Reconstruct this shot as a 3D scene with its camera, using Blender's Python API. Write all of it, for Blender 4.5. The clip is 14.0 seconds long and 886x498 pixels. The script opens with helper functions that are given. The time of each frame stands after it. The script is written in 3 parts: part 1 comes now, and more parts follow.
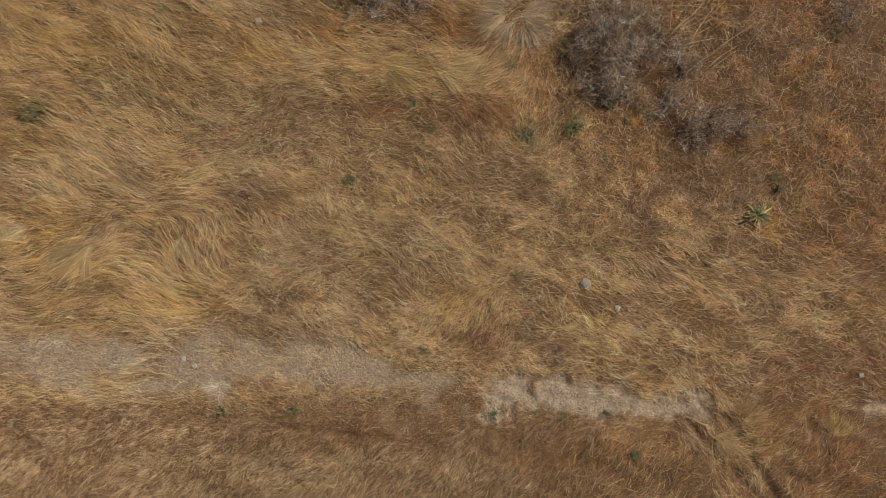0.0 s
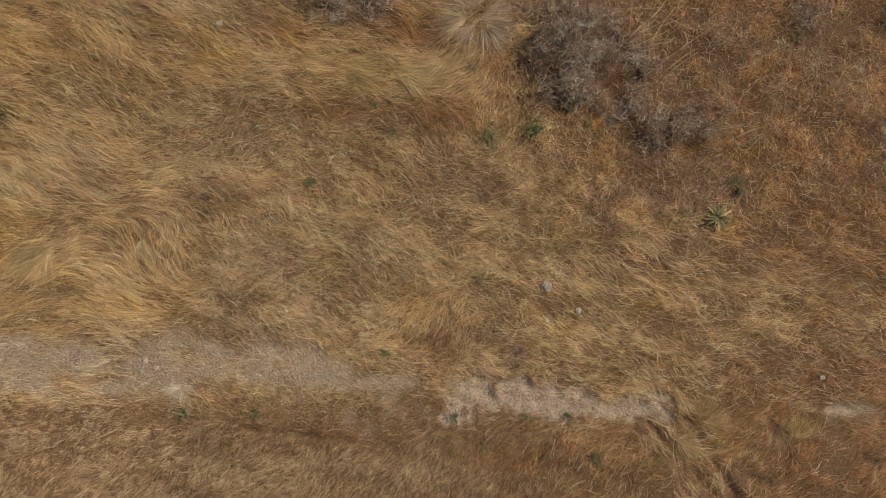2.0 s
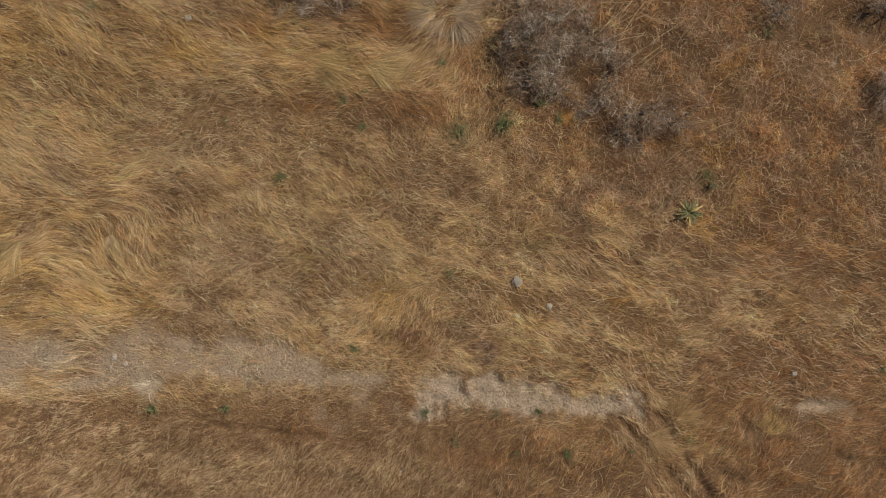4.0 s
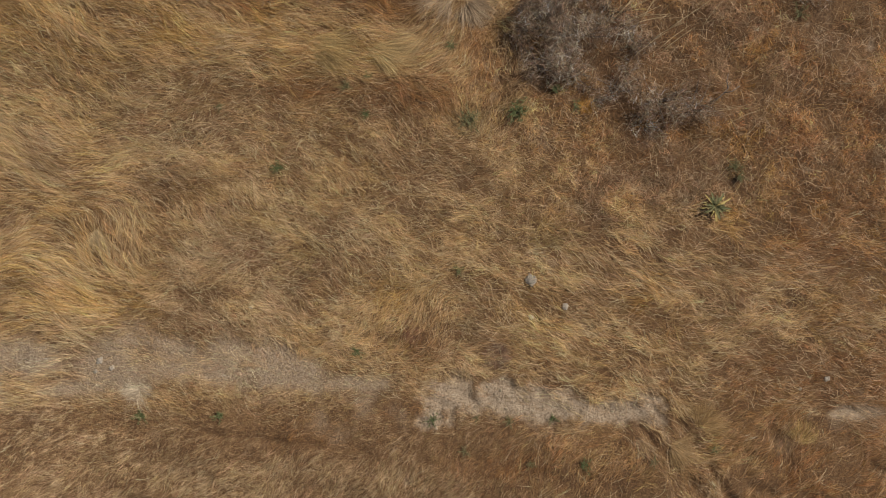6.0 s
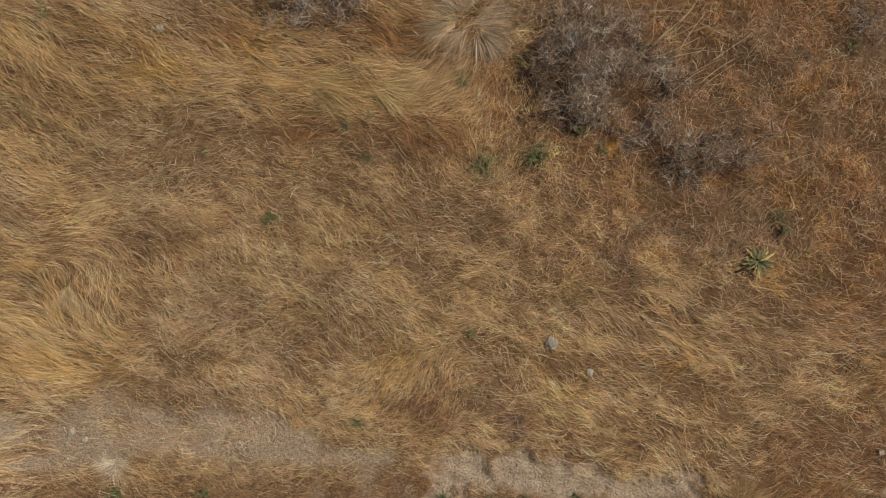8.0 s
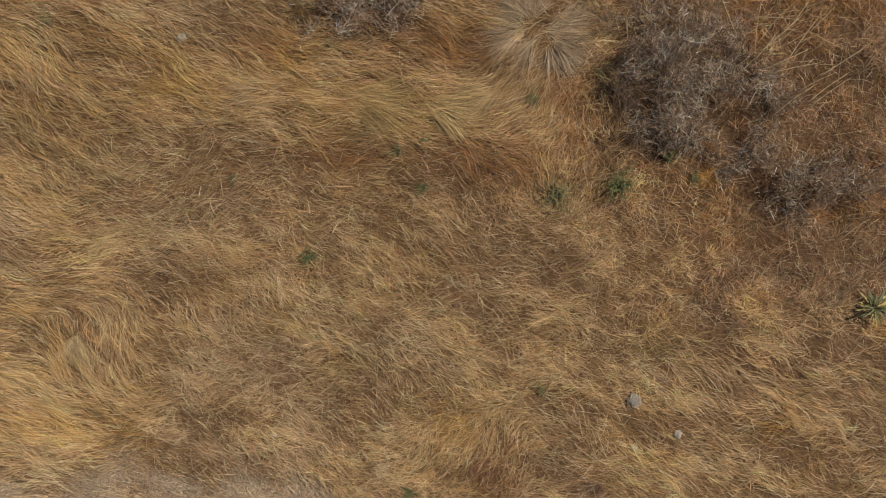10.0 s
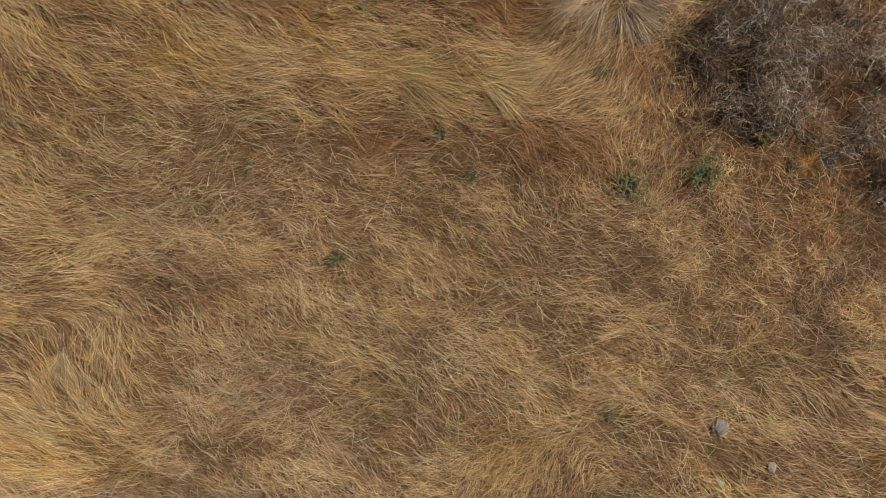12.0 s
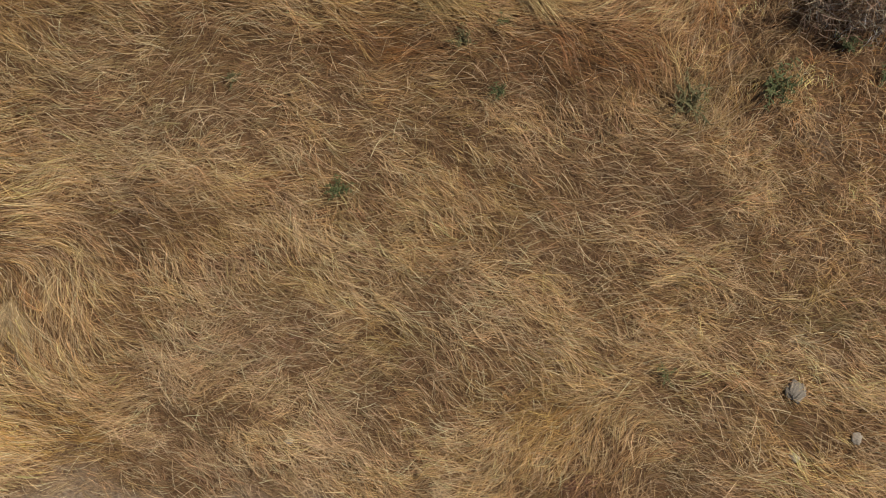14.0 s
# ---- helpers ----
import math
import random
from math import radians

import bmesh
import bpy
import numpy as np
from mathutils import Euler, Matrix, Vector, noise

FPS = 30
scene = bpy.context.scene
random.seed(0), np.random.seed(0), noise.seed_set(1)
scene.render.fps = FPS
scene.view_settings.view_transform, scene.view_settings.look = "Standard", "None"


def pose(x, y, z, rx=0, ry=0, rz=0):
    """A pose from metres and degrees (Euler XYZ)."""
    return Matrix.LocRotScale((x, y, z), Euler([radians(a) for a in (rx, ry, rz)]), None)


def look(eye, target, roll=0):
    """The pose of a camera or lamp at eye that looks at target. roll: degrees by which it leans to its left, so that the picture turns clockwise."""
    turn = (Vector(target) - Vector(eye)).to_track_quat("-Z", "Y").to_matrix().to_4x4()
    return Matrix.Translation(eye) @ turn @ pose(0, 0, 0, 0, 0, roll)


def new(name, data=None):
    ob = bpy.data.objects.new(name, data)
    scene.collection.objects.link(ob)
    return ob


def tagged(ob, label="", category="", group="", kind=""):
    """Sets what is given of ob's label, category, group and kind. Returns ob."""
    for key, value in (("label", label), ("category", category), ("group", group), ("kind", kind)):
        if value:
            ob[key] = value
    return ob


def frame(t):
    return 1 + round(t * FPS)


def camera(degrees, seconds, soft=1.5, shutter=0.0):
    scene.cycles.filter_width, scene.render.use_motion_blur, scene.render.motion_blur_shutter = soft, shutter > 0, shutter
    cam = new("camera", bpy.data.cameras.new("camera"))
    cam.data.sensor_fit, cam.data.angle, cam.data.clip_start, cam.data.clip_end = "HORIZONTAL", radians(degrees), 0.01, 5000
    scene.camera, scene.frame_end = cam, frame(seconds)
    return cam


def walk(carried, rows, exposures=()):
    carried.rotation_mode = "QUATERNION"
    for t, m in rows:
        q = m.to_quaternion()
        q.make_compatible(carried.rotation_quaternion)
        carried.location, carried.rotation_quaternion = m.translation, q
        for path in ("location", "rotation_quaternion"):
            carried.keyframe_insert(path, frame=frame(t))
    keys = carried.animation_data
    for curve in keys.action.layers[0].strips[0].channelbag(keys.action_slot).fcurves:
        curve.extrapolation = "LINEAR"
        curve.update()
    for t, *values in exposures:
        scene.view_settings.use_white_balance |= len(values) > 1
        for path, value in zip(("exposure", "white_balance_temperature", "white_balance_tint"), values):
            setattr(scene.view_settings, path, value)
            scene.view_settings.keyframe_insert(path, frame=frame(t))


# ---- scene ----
# The camera: a hovering drone that looks straight down, drifts and sinks.
cam = camera(68.0, 14.0, soft=1.1)
METRES, EYE, DEEP = 8.0, 14.15, 1.482
ROWS = [
    (0.0, 0.0, 0.0, 0.0, 0.0, 0.0, -0.0),
    (0.5, 0.0235, -0.0011, 0.0124, 0.02, 0.03, 0.01),
    (1.0, 0.0461, -0.0011, 0.014, 0.06, 0.03, 0.0),
    (1.5, 0.0741, -0.0011, 0.0121, 0.1, 0.02, -0.01),
    (2.0, 0.1081, -0.0022, 0.0058, 0.13, 0.02, -0.01),
    (2.5, 0.147, -0.0018, 0.0021, 0.15, 0.03, -0.01),
    (3.0, 0.182, -0.0031, -0.0, 0.15, 0.03, -0.01),
    (3.2, 0.1905, -0.0033, -0.0009, 0.15, 0.03, -0.01),
    (5.3, 0.1747, 0.045, -0.02, 0.14, 0.08, -0.06),
    (5.5, 0.1715, 0.0545, -0.0209, 0.14, 0.08, -0.06),
    (6.0, 0.166, 0.081, -0.0182, 0.13, 0.11, -0.08),
    (6.5, 0.1614, 0.1086, 0.0008, 0.13, 0.11, -0.11),
    (7.0, 0.1614, 0.1355, 0.0366, 0.12, 0.12, -0.12),
    (7.5, 0.1585, 0.1642, 0.0784, 0.09, 0.12, -0.11),
    (8.0, 0.1404, 0.1952, 0.1155, 0.09, 0.12, -0.13),
    (8.5, 0.1142, 0.2305, 0.1432, 0.05, 0.12, -0.11),
    (9.0, 0.0788, 0.2658, 0.1692, 0.01, 0.08, -0.11),
    (9.2, 0.0635, 0.2781, 0.1771, 0.01, 0.08, -0.11),
    (11.3, -0.0502, 0.416, 0.2151, 0.05, 0.06, -0.09),
    (11.5, -0.0578, 0.4294, 0.2138, 0.05, 0.06, -0.09),
    (12.0, -0.0749, 0.4608, 0.2011, 0.05, 0.04, -0.07),
    (12.5, -0.0903, 0.4922, 0.1748, 0.05, 0.03, -0.04),
    (13.0, -0.099, 0.5231, 0.1331, 0.06, 0.05, -0.03),
    (13.5, -0.1045, 0.5514, 0.1015, 0.03, 0.03, -0.01),
    (14.0, -0.1053, 0.5793, 0.1025, 0.01, 0.1, -0.02),
]
walk(cam, [(t, pose(METRES * x, METRES * z, EYE - METRES * DEEP * y) @ pose(0, 0, 0, pitch / DEEP, 0, 0) @ pose(0, 0, 0, 0, yaw / DEEP, -roll))
           for t, x, y, z, yaw, pitch, roll in ROWS])

# ---- light: a clear summer sky, the sun fairly high on the right-hand slope ----
SUN_UP, SUN_AT = 47.0, 27.0          # degrees above the horizon, and round from +x
scene.view_settings.exposure = -0.29
world = bpy.data.worlds.new("sky")
scene.world = world
world.use_nodes = True
sky = world.node_tree.nodes.new("ShaderNodeTexSky")
sky.sky_type, sky.sun_disc = "NISHITA", False
sky.sun_elevation, sky.sun_rotation = radians(SUN_UP), radians(90 - SUN_AT)
world.node_tree.links.new(sky.outputs[0], world.node_tree.nodes["Background"].inputs[0])
world.node_tree.nodes["Background"].inputs[1].default_value = 0.05
sun = new("sun", bpy.data.lights.new("sun", "SUN"))
sun.data.energy, sun.data.angle, sun.data.color = 5.0, radians(0.55), (1.0, 0.93, 0.84)
toward = Vector((math.cos(radians(SUN_UP)) * math.cos(radians(SUN_AT)), math.cos(radians(SUN_UP)) * math.sin(radians(SUN_AT)), math.sin(radians(SUN_UP))))
sun.matrix_world = look(toward * 60, (0, 0, 0))

# ---- fields over the plan ----
rng = np.random.default_rng(7)
TABLE = rng.random((8, 128, 128))


def vnoise(x, y, size, seed=0):
    """Smooth noise in 0..1 whose lumps are about size metres wide."""
    turn_cos, turn_sin = math.cos(0.5 + 1.1 * seed), math.sin(0.5 + 1.1 * seed)
    x, y = (np.asarray(x) * turn_cos - np.asarray(y) * turn_sin) / size + 31.7 * seed, (np.asarray(x) * turn_sin + np.asarray(y) * turn_cos) / size + 17.3 * seed
    i, j = np.floor(x).astype(int), np.floor(y).astype(int)
    u, v = x - i, y - j
    u, v = u * u * (3 - 2 * u), v * v * (3 - 2 * v)
    t = TABLE[seed % 8]
    a, b = t[i % 128, j % 128], t[(i + 1) % 128, j % 128]
    c, d = t[i % 128, (j + 1) % 128], t[(i + 1) % 128, (j + 1) % 128]
    return (a * (1 - u) + b * u) * (1 - v) + (c * (1 - u) + d * u) * v


def fbm(x, y, size, seed=0):
    return 0.55 * vnoise(x, y, size, seed) + 0.3 * vnoise(x, y, size / 2.1, seed + 1) + 0.15 * vnoise(x, y, size / 4.3, seed + 2)


def step(a, b, x):
    t = np.clip((np.asarray(x) - a) / (b - a), 0, 1)
    return t * t * (3 - 2 * t)


def spots(x, y, places):
    """The strongest of some soft oval spots: x, y, half width, half depth."""
    out = np.zeros_like(np.asarray(x, dtype=float))
    for sx, sy, rx, ry in places:
        out = np.maximum(out, np.exp(-((x - sx) / rx) ** 2 - ((y - sy) / ry) ** 2))
    return out


BARE = [(1.5, -3.15, 0.7, 0.42), (2.4, -3.15, 0.9, 0.5), (3.2, -3.2, 1.0, 0.5), (5.1, -3.4, 0.75, 0.42), (1.1, -3.62, 0.5, 0.3), (4.3, -3.4, 0.8, 0.36), (9.7, -3.45, 0.4, 0.08)]
WORN = [(-7.0, -2.45, 0.95, 0.36), (-5.6, -2.5, 0.45, 0.35), (-4.85, -2.95, 0.42, 0.3), (-8.9, -2.1, 1.1, 0.4), (-3.4, -2.6, 1.6, 0.4), (-2.6, -2.6, 0.9, 0.3),
        (9.6, -3.45, 0.6, 0.16), (-8.2, -2.85, 0.9, 0.3), (-0.6, -2.85, 0.8, 0.2), (-6.2, -2.95, 1.0, 0.3), (-9.4, -2.6, 0.7, 0.3)]
BRUSH = [(3.55, 4.6, 0.75, 0.8), (4.1, 3.9, 0.95, 0.7), (3.4, 3.35, 0.65, 0.5), (5.2, 2.8, 0.8, 0.35), (6.1, 2.7, 0.5, 0.3), (-1.2, 5.3, 0.85, 0.45),
         (8.8, 4.8, 0.7, 0.5), (10.6, 4.9, 0.7, 0.6), (5.1, 4.1, 0.45, 0.35)]
GOLDEN = [(-8.4, 0.4, 1.2, 1.5), (-7.6, -0.6, 0.9, 0.7), (-5.7, -1.2, 1.1, 0.5), (-0.9, 3.75, 1.6, 0.5), (-4.3, 4.2, 1.0, 0.7), (-8.3, 4.4, 1.4, 0.7),
          (-2.5, 4.6, 0.9, 0.6), (0.4, 4.9, 0.8, 0.4), (-5.7, 0.0, 0.6, 0.5), (-9.0, 2.2, 0.9, 0.4), (0.3, -1.2, 0.7, 0.4), (6.6, -4.2, 0.7, 0.4)]
RUSTY = [(7.8, 2.9, 0.9, 0.6), (9.5, 3.4, 0.8, 0.6), (9.0, 1.0, 1.0, 0.9), (2.2, 3.3, 0.5, 0.9), (5.6, 1.5, 1.2, 0.6), (9.3, -0.5, 0.8, 0.6), (1.2, 2.9, 0.8, 0.5),
         (0.9, -2.1, 0.6, 0.4), (2.6, -4.6, 1.6, 0.4), (-1.5, -4.0, 1.5, 0.35), (0.3, -3.4, 0.9, 0.25), (10.2, -4.8, 1.2, 0.5), (0.2, 4.75, 1.5, 0.45), (0.6, 3.0, 1.5, 0.6), (-2.7, 4.75, 0.7, 0.35), (1.9, 3.9, 0.5, 0.8), (-1.6, 3.05, 0.9, 0.3)]
DULL = [(-6.8, 1.6, 0.9, 0.7), (-9.0, -1.2, 0.8, 0.6), (2.0, -1.9, 0.7, 0.3), (-4.3, 1.2, 0.6, 0.6), (8.6, 4.5, 1.6, 0.5), (6.0, 4.2, 0.8, 0.8),
        (-7.3, -0.9, 0.5, 0.3), (1.7, 1.2, 0.5, 0.3), (6.4, -3.9, 0.25, 0.7), (5.6, -4.4, 0.3, 0.6), (8.9, -0.55, 0.4, 0.2), (7.5, -0.3, 0.35, 0.15)]
CLEAR = [(1.5, 4.95, 0.5, 0.4), (-4.85, -2.98, 0.25, 0.2), (2.4, -2.3, 0.28, 0.22), (0.7, -1.85, 0.22, 0.16), (-8.75, 2.9, 0.3, 0.16), (4.17, 2.72, 0.16, 0.16), (3.53, 3.05, 0.14, 0.12), (6.7, 0.72, 0.16, 0.16)]
LIGHT = [(-4.5, -4.7, 1.3, 0.6), (-2.6, -4.9, 1.0, 0.4), (0.3, -4.95, 0.8, 0.25), (-2.1, 0.55, 0.8, 0.5), (-0.6, 0.1, 0.7, 0.4), (-2.4, -0.7, 0.8, 0.3), (-7.3, 2.3, 1.0, 0.6), (-5.0, 2.9, 1.0, 0.5), (-4.1, 2.1, 0.9, 0.5), (-7.2, 3.4, 1.0, 0.35), (-8.6, 1.4, 0.8, 0.4)]
BLEACHED = [(-6.9, -2.42, 0.55, 0.17), (-4.85, -2.95, 0.25, 0.16), (-8.6, -2.1, 0.5, 0.15), (-2.9, -2.75, 0.6, 0.14)]
YELLOWISH = [(3.3, 0.15, 0.45, 0.35), (-2.6, 0.45, 0.5, 0.22), (0.5, -0.4, 0.25, 0.2), (-1.5, -0.2, 0.4, 0.2)]
OLIVE = [(-8.75, 2.9, 0.34, 0.18), (8.9, 4.6, 0.5, 0.2), (1.9, 2.4, 0.42, 0.3), (10.2, 4.6, 0.4, 0.15), (3.45, 0.05, 0.3, 0.2), (7.0, 1.5, 0.3, 0.25), (2.8, 2.65, 0.35, 0.25)]
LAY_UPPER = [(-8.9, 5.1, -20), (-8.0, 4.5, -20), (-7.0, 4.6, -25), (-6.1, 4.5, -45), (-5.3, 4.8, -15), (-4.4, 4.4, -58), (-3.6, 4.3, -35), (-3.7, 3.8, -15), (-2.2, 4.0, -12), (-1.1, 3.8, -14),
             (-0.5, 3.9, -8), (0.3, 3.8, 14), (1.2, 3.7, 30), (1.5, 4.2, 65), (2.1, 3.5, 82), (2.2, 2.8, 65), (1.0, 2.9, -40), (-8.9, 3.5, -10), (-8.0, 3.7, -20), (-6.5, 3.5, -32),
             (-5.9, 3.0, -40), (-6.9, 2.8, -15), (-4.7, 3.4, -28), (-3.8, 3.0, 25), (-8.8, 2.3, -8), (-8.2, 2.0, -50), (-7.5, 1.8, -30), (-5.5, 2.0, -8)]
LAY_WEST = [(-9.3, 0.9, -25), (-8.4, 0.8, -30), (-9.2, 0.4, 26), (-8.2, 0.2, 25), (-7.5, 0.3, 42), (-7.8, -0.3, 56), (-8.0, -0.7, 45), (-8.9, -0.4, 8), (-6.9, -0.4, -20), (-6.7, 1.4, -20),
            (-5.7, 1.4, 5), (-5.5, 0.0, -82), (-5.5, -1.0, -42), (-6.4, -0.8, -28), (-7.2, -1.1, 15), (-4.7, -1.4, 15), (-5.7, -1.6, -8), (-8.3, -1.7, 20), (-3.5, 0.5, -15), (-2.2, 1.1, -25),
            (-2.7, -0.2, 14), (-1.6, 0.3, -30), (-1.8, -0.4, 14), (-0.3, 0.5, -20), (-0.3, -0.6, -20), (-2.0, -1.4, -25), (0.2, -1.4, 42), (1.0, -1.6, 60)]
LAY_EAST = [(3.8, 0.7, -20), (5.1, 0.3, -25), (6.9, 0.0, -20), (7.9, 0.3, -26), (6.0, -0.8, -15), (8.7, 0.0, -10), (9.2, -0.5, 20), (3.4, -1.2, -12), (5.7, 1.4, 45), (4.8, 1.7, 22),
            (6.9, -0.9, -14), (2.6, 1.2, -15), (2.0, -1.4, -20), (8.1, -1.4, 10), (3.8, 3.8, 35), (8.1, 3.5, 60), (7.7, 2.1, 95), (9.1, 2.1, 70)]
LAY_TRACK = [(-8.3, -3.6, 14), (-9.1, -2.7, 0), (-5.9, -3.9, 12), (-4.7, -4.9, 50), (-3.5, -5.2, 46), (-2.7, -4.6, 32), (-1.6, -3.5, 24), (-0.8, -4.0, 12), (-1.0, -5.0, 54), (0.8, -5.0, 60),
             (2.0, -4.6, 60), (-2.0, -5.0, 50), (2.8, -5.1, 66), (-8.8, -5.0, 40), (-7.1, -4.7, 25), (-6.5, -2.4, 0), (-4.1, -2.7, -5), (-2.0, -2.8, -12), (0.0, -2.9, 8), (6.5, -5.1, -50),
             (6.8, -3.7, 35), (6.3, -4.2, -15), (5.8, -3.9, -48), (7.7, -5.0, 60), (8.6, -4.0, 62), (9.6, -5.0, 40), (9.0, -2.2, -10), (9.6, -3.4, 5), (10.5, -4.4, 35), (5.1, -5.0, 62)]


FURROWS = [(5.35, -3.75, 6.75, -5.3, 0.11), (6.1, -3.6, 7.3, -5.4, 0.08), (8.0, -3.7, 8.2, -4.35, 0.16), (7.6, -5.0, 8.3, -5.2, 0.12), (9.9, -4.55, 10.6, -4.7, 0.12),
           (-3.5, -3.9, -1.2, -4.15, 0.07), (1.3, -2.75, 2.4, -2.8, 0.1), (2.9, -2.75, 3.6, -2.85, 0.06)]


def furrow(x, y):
    """0..1: ruts and hollows, their blades also tinted dark for the shade in them; each a stretch from one place to
    another with a half width.
    """
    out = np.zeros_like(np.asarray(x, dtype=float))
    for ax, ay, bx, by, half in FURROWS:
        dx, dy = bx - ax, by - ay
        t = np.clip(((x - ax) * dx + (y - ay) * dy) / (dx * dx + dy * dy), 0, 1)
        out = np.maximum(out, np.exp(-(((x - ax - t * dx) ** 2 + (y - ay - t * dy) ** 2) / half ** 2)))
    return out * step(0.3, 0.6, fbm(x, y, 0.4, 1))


def bare(x, y):
    """0..1: how far the soil of the old track lies open."""
    ragged = 1.3 * (fbm(x, y, 0.45, 2) - 0.5) + 0.9 * (fbm(x, y, 0.13, 4) - 0.5)
    return step(0.3, 0.85, 1.3 * spots(x, y, BARE) + ragged - 0.12)


def worn(x, y):
    """0..1: the pale, trodden wheel marks of the track."""
    ragged = 1.2 * (fbm(x, y, 0.6, 3) - 0.5)
    line = -2.45 - 0.95 * step(-2.5, 1.5, x)
    band = 0.85 * np.exp(-((y - line) / 0.66) ** 2) * (1 - 0.8 * step(-2.0, 0.5, x))
    return step(0.22, 0.8, np.maximum(spots(x, y, WORN), band) + ragged)


def rust(x, y):
    wide = step(1.3, 5.0, x + 2.2 * (fbm(x, y, 2.5, 4) - 0.5)) * (0.35 + 0.65 * np.maximum(step(0.2, 2.2, y), step(6.5, 8.5, x) * step(-2.2, 0.0, y)))
    low = (0.12 + 0.5 * step(-1.0, 4.5, x) + 0.3 * step(6.5, 8.5, x)) * step(-3.2, -4.0, y)
    low = np.maximum(low, 0.9 * step(5.8, 8.0, x + 1.2 * (fbm(x, y, 1.1, 3) - 0.5)) * step(-1.2, -2.4, y))
    return np.clip(np.maximum(np.maximum(wide, low), spots(x, y, RUSTY)) + 0.5 * (fbm(x, y, 0.9, 5) - 0.5), 0, 1)


def golden(x, y):
    wide = 0.55 * step(-3.0, -6.5, x + 2.0 * (fbm(x, y, 2.0, 1) - 0.5)) * step(-2.4, -1.2, y)
    return np.clip(np.maximum(wide, spots(x, y, GOLDEN)) + 0.6 * (fbm(x, y, 0.8, 6) - 0.5), 0, 1)


def dull(x, y):
    return np.clip(np.maximum(spots(x, y, DULL), 0.8 * spots(x, y, BRUSH)) + 0.8 * (fbm(x, y, 0.7, 7) - 0.6), 0, 1)


def height(x, y):
    """The ground: a slight slope with shallow lumps and grassy hummocks; the track lies a little lower, with a ragged rim where its soil lies open."""
    x, y = np.asarray(x, dtype=float), np.asarray(y, dtype=float)
    lumps = 0.12 * (fbm(x, y, 3.1, 0) - 0.5) + 0.04 * (fbm(x, y, 0.6, 3) - 0.5)
    hummocks = 0.17 * (fbm((0.94 * x - 0.34 * y) / 1.7, 0.34 * x + 0.94 * y, 0.55, 6) - 0.5) * (1 - 0.75 * step(-2.0, -2.5, y) * step(-4.2, -3.7, y))
    far = 6.0 * (fbm(x, y, 260.0, 2) - 0.5) * step(60, 400, np.hypot(x, y))
    return 0.8 * np.tanh(y / 20) + lumps + hummocks + far - 0.05 * worn(x, y) - 0.09 * furrow(x, y) + bare(x, y) * (0.17 * (fbm(x, y, 0.2, 5) - 0.5) - 0.07)


AREA = (-11.3, 12.8, -7.2, 7.5)
CELL = 0.07


class Sheet:
    """Values on an even grid over the near pasture, read between its points."""

    def __init__(self, x0, y0, values):
        self.x0, self.y0, self.values = x0, y0, values

    def at(self, x, y):
        rows, columns = self.values.shape
        u, v = np.clip((x - self.x0) / CELL, 0, columns - 1.001), np.clip((y - self.y0) / CELL, 0, rows - 1.001)
        i, j = v.astype(int), u.astype(int)
        u, v, t = u - j, v - i, self.values
        return (t[i, j] * (1 - u) + t[i, j + 1] * u) * (1 - v) + (t[i + 1, j] * (1 - u) + t[i + 1, j + 1] * u) * v


def swept(x, y):
    """0..1: how well the wind has combed the grass, against trodden and tangled straw."""
    wide = np.maximum(step(-3.5, -6.0, x), step(2.6, 3.6, y) * step(2.6, 1.4, x))
    wide = np.maximum(wide, np.maximum(0.75 * step(-3.0, -3.8, y) * step(4.0, 2.5, x), np.maximum(0.2 * step(-3.0, -3.8, y), 0.55 * step(3.0, 4.5, x) * step(1.0, 0.4, y) * step(-1.2, -0.6, y))))
    return np.clip(0.3 + 0.7 * wide + 0.7 * (fbm(x, y, 0.9, 3) - 0.5), 0, 1)


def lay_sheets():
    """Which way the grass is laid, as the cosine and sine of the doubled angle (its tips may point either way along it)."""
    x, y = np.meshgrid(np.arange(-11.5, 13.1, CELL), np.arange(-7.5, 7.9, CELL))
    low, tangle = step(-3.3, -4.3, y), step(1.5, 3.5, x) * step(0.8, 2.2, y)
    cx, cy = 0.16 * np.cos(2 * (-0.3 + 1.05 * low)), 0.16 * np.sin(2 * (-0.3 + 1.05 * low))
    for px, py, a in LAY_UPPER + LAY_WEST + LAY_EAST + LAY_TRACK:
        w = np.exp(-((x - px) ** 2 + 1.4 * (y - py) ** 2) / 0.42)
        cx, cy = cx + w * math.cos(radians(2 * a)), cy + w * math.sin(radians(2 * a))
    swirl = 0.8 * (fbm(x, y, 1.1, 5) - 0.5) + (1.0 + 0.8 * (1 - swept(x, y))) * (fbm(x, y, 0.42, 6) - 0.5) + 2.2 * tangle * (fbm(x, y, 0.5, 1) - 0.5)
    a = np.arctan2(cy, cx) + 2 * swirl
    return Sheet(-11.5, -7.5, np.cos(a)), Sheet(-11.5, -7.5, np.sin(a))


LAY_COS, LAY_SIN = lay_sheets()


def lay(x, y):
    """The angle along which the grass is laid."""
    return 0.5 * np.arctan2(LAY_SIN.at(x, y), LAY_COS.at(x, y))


def tips(x, y, n):
    """Half a turn for the blades whose tips point the other way."""
    back = 0.8 * step(-4.5, -6.5, x) * step(2.5, 1.0, y) + 0.2
    return math.pi * (rng.random(n) < back)


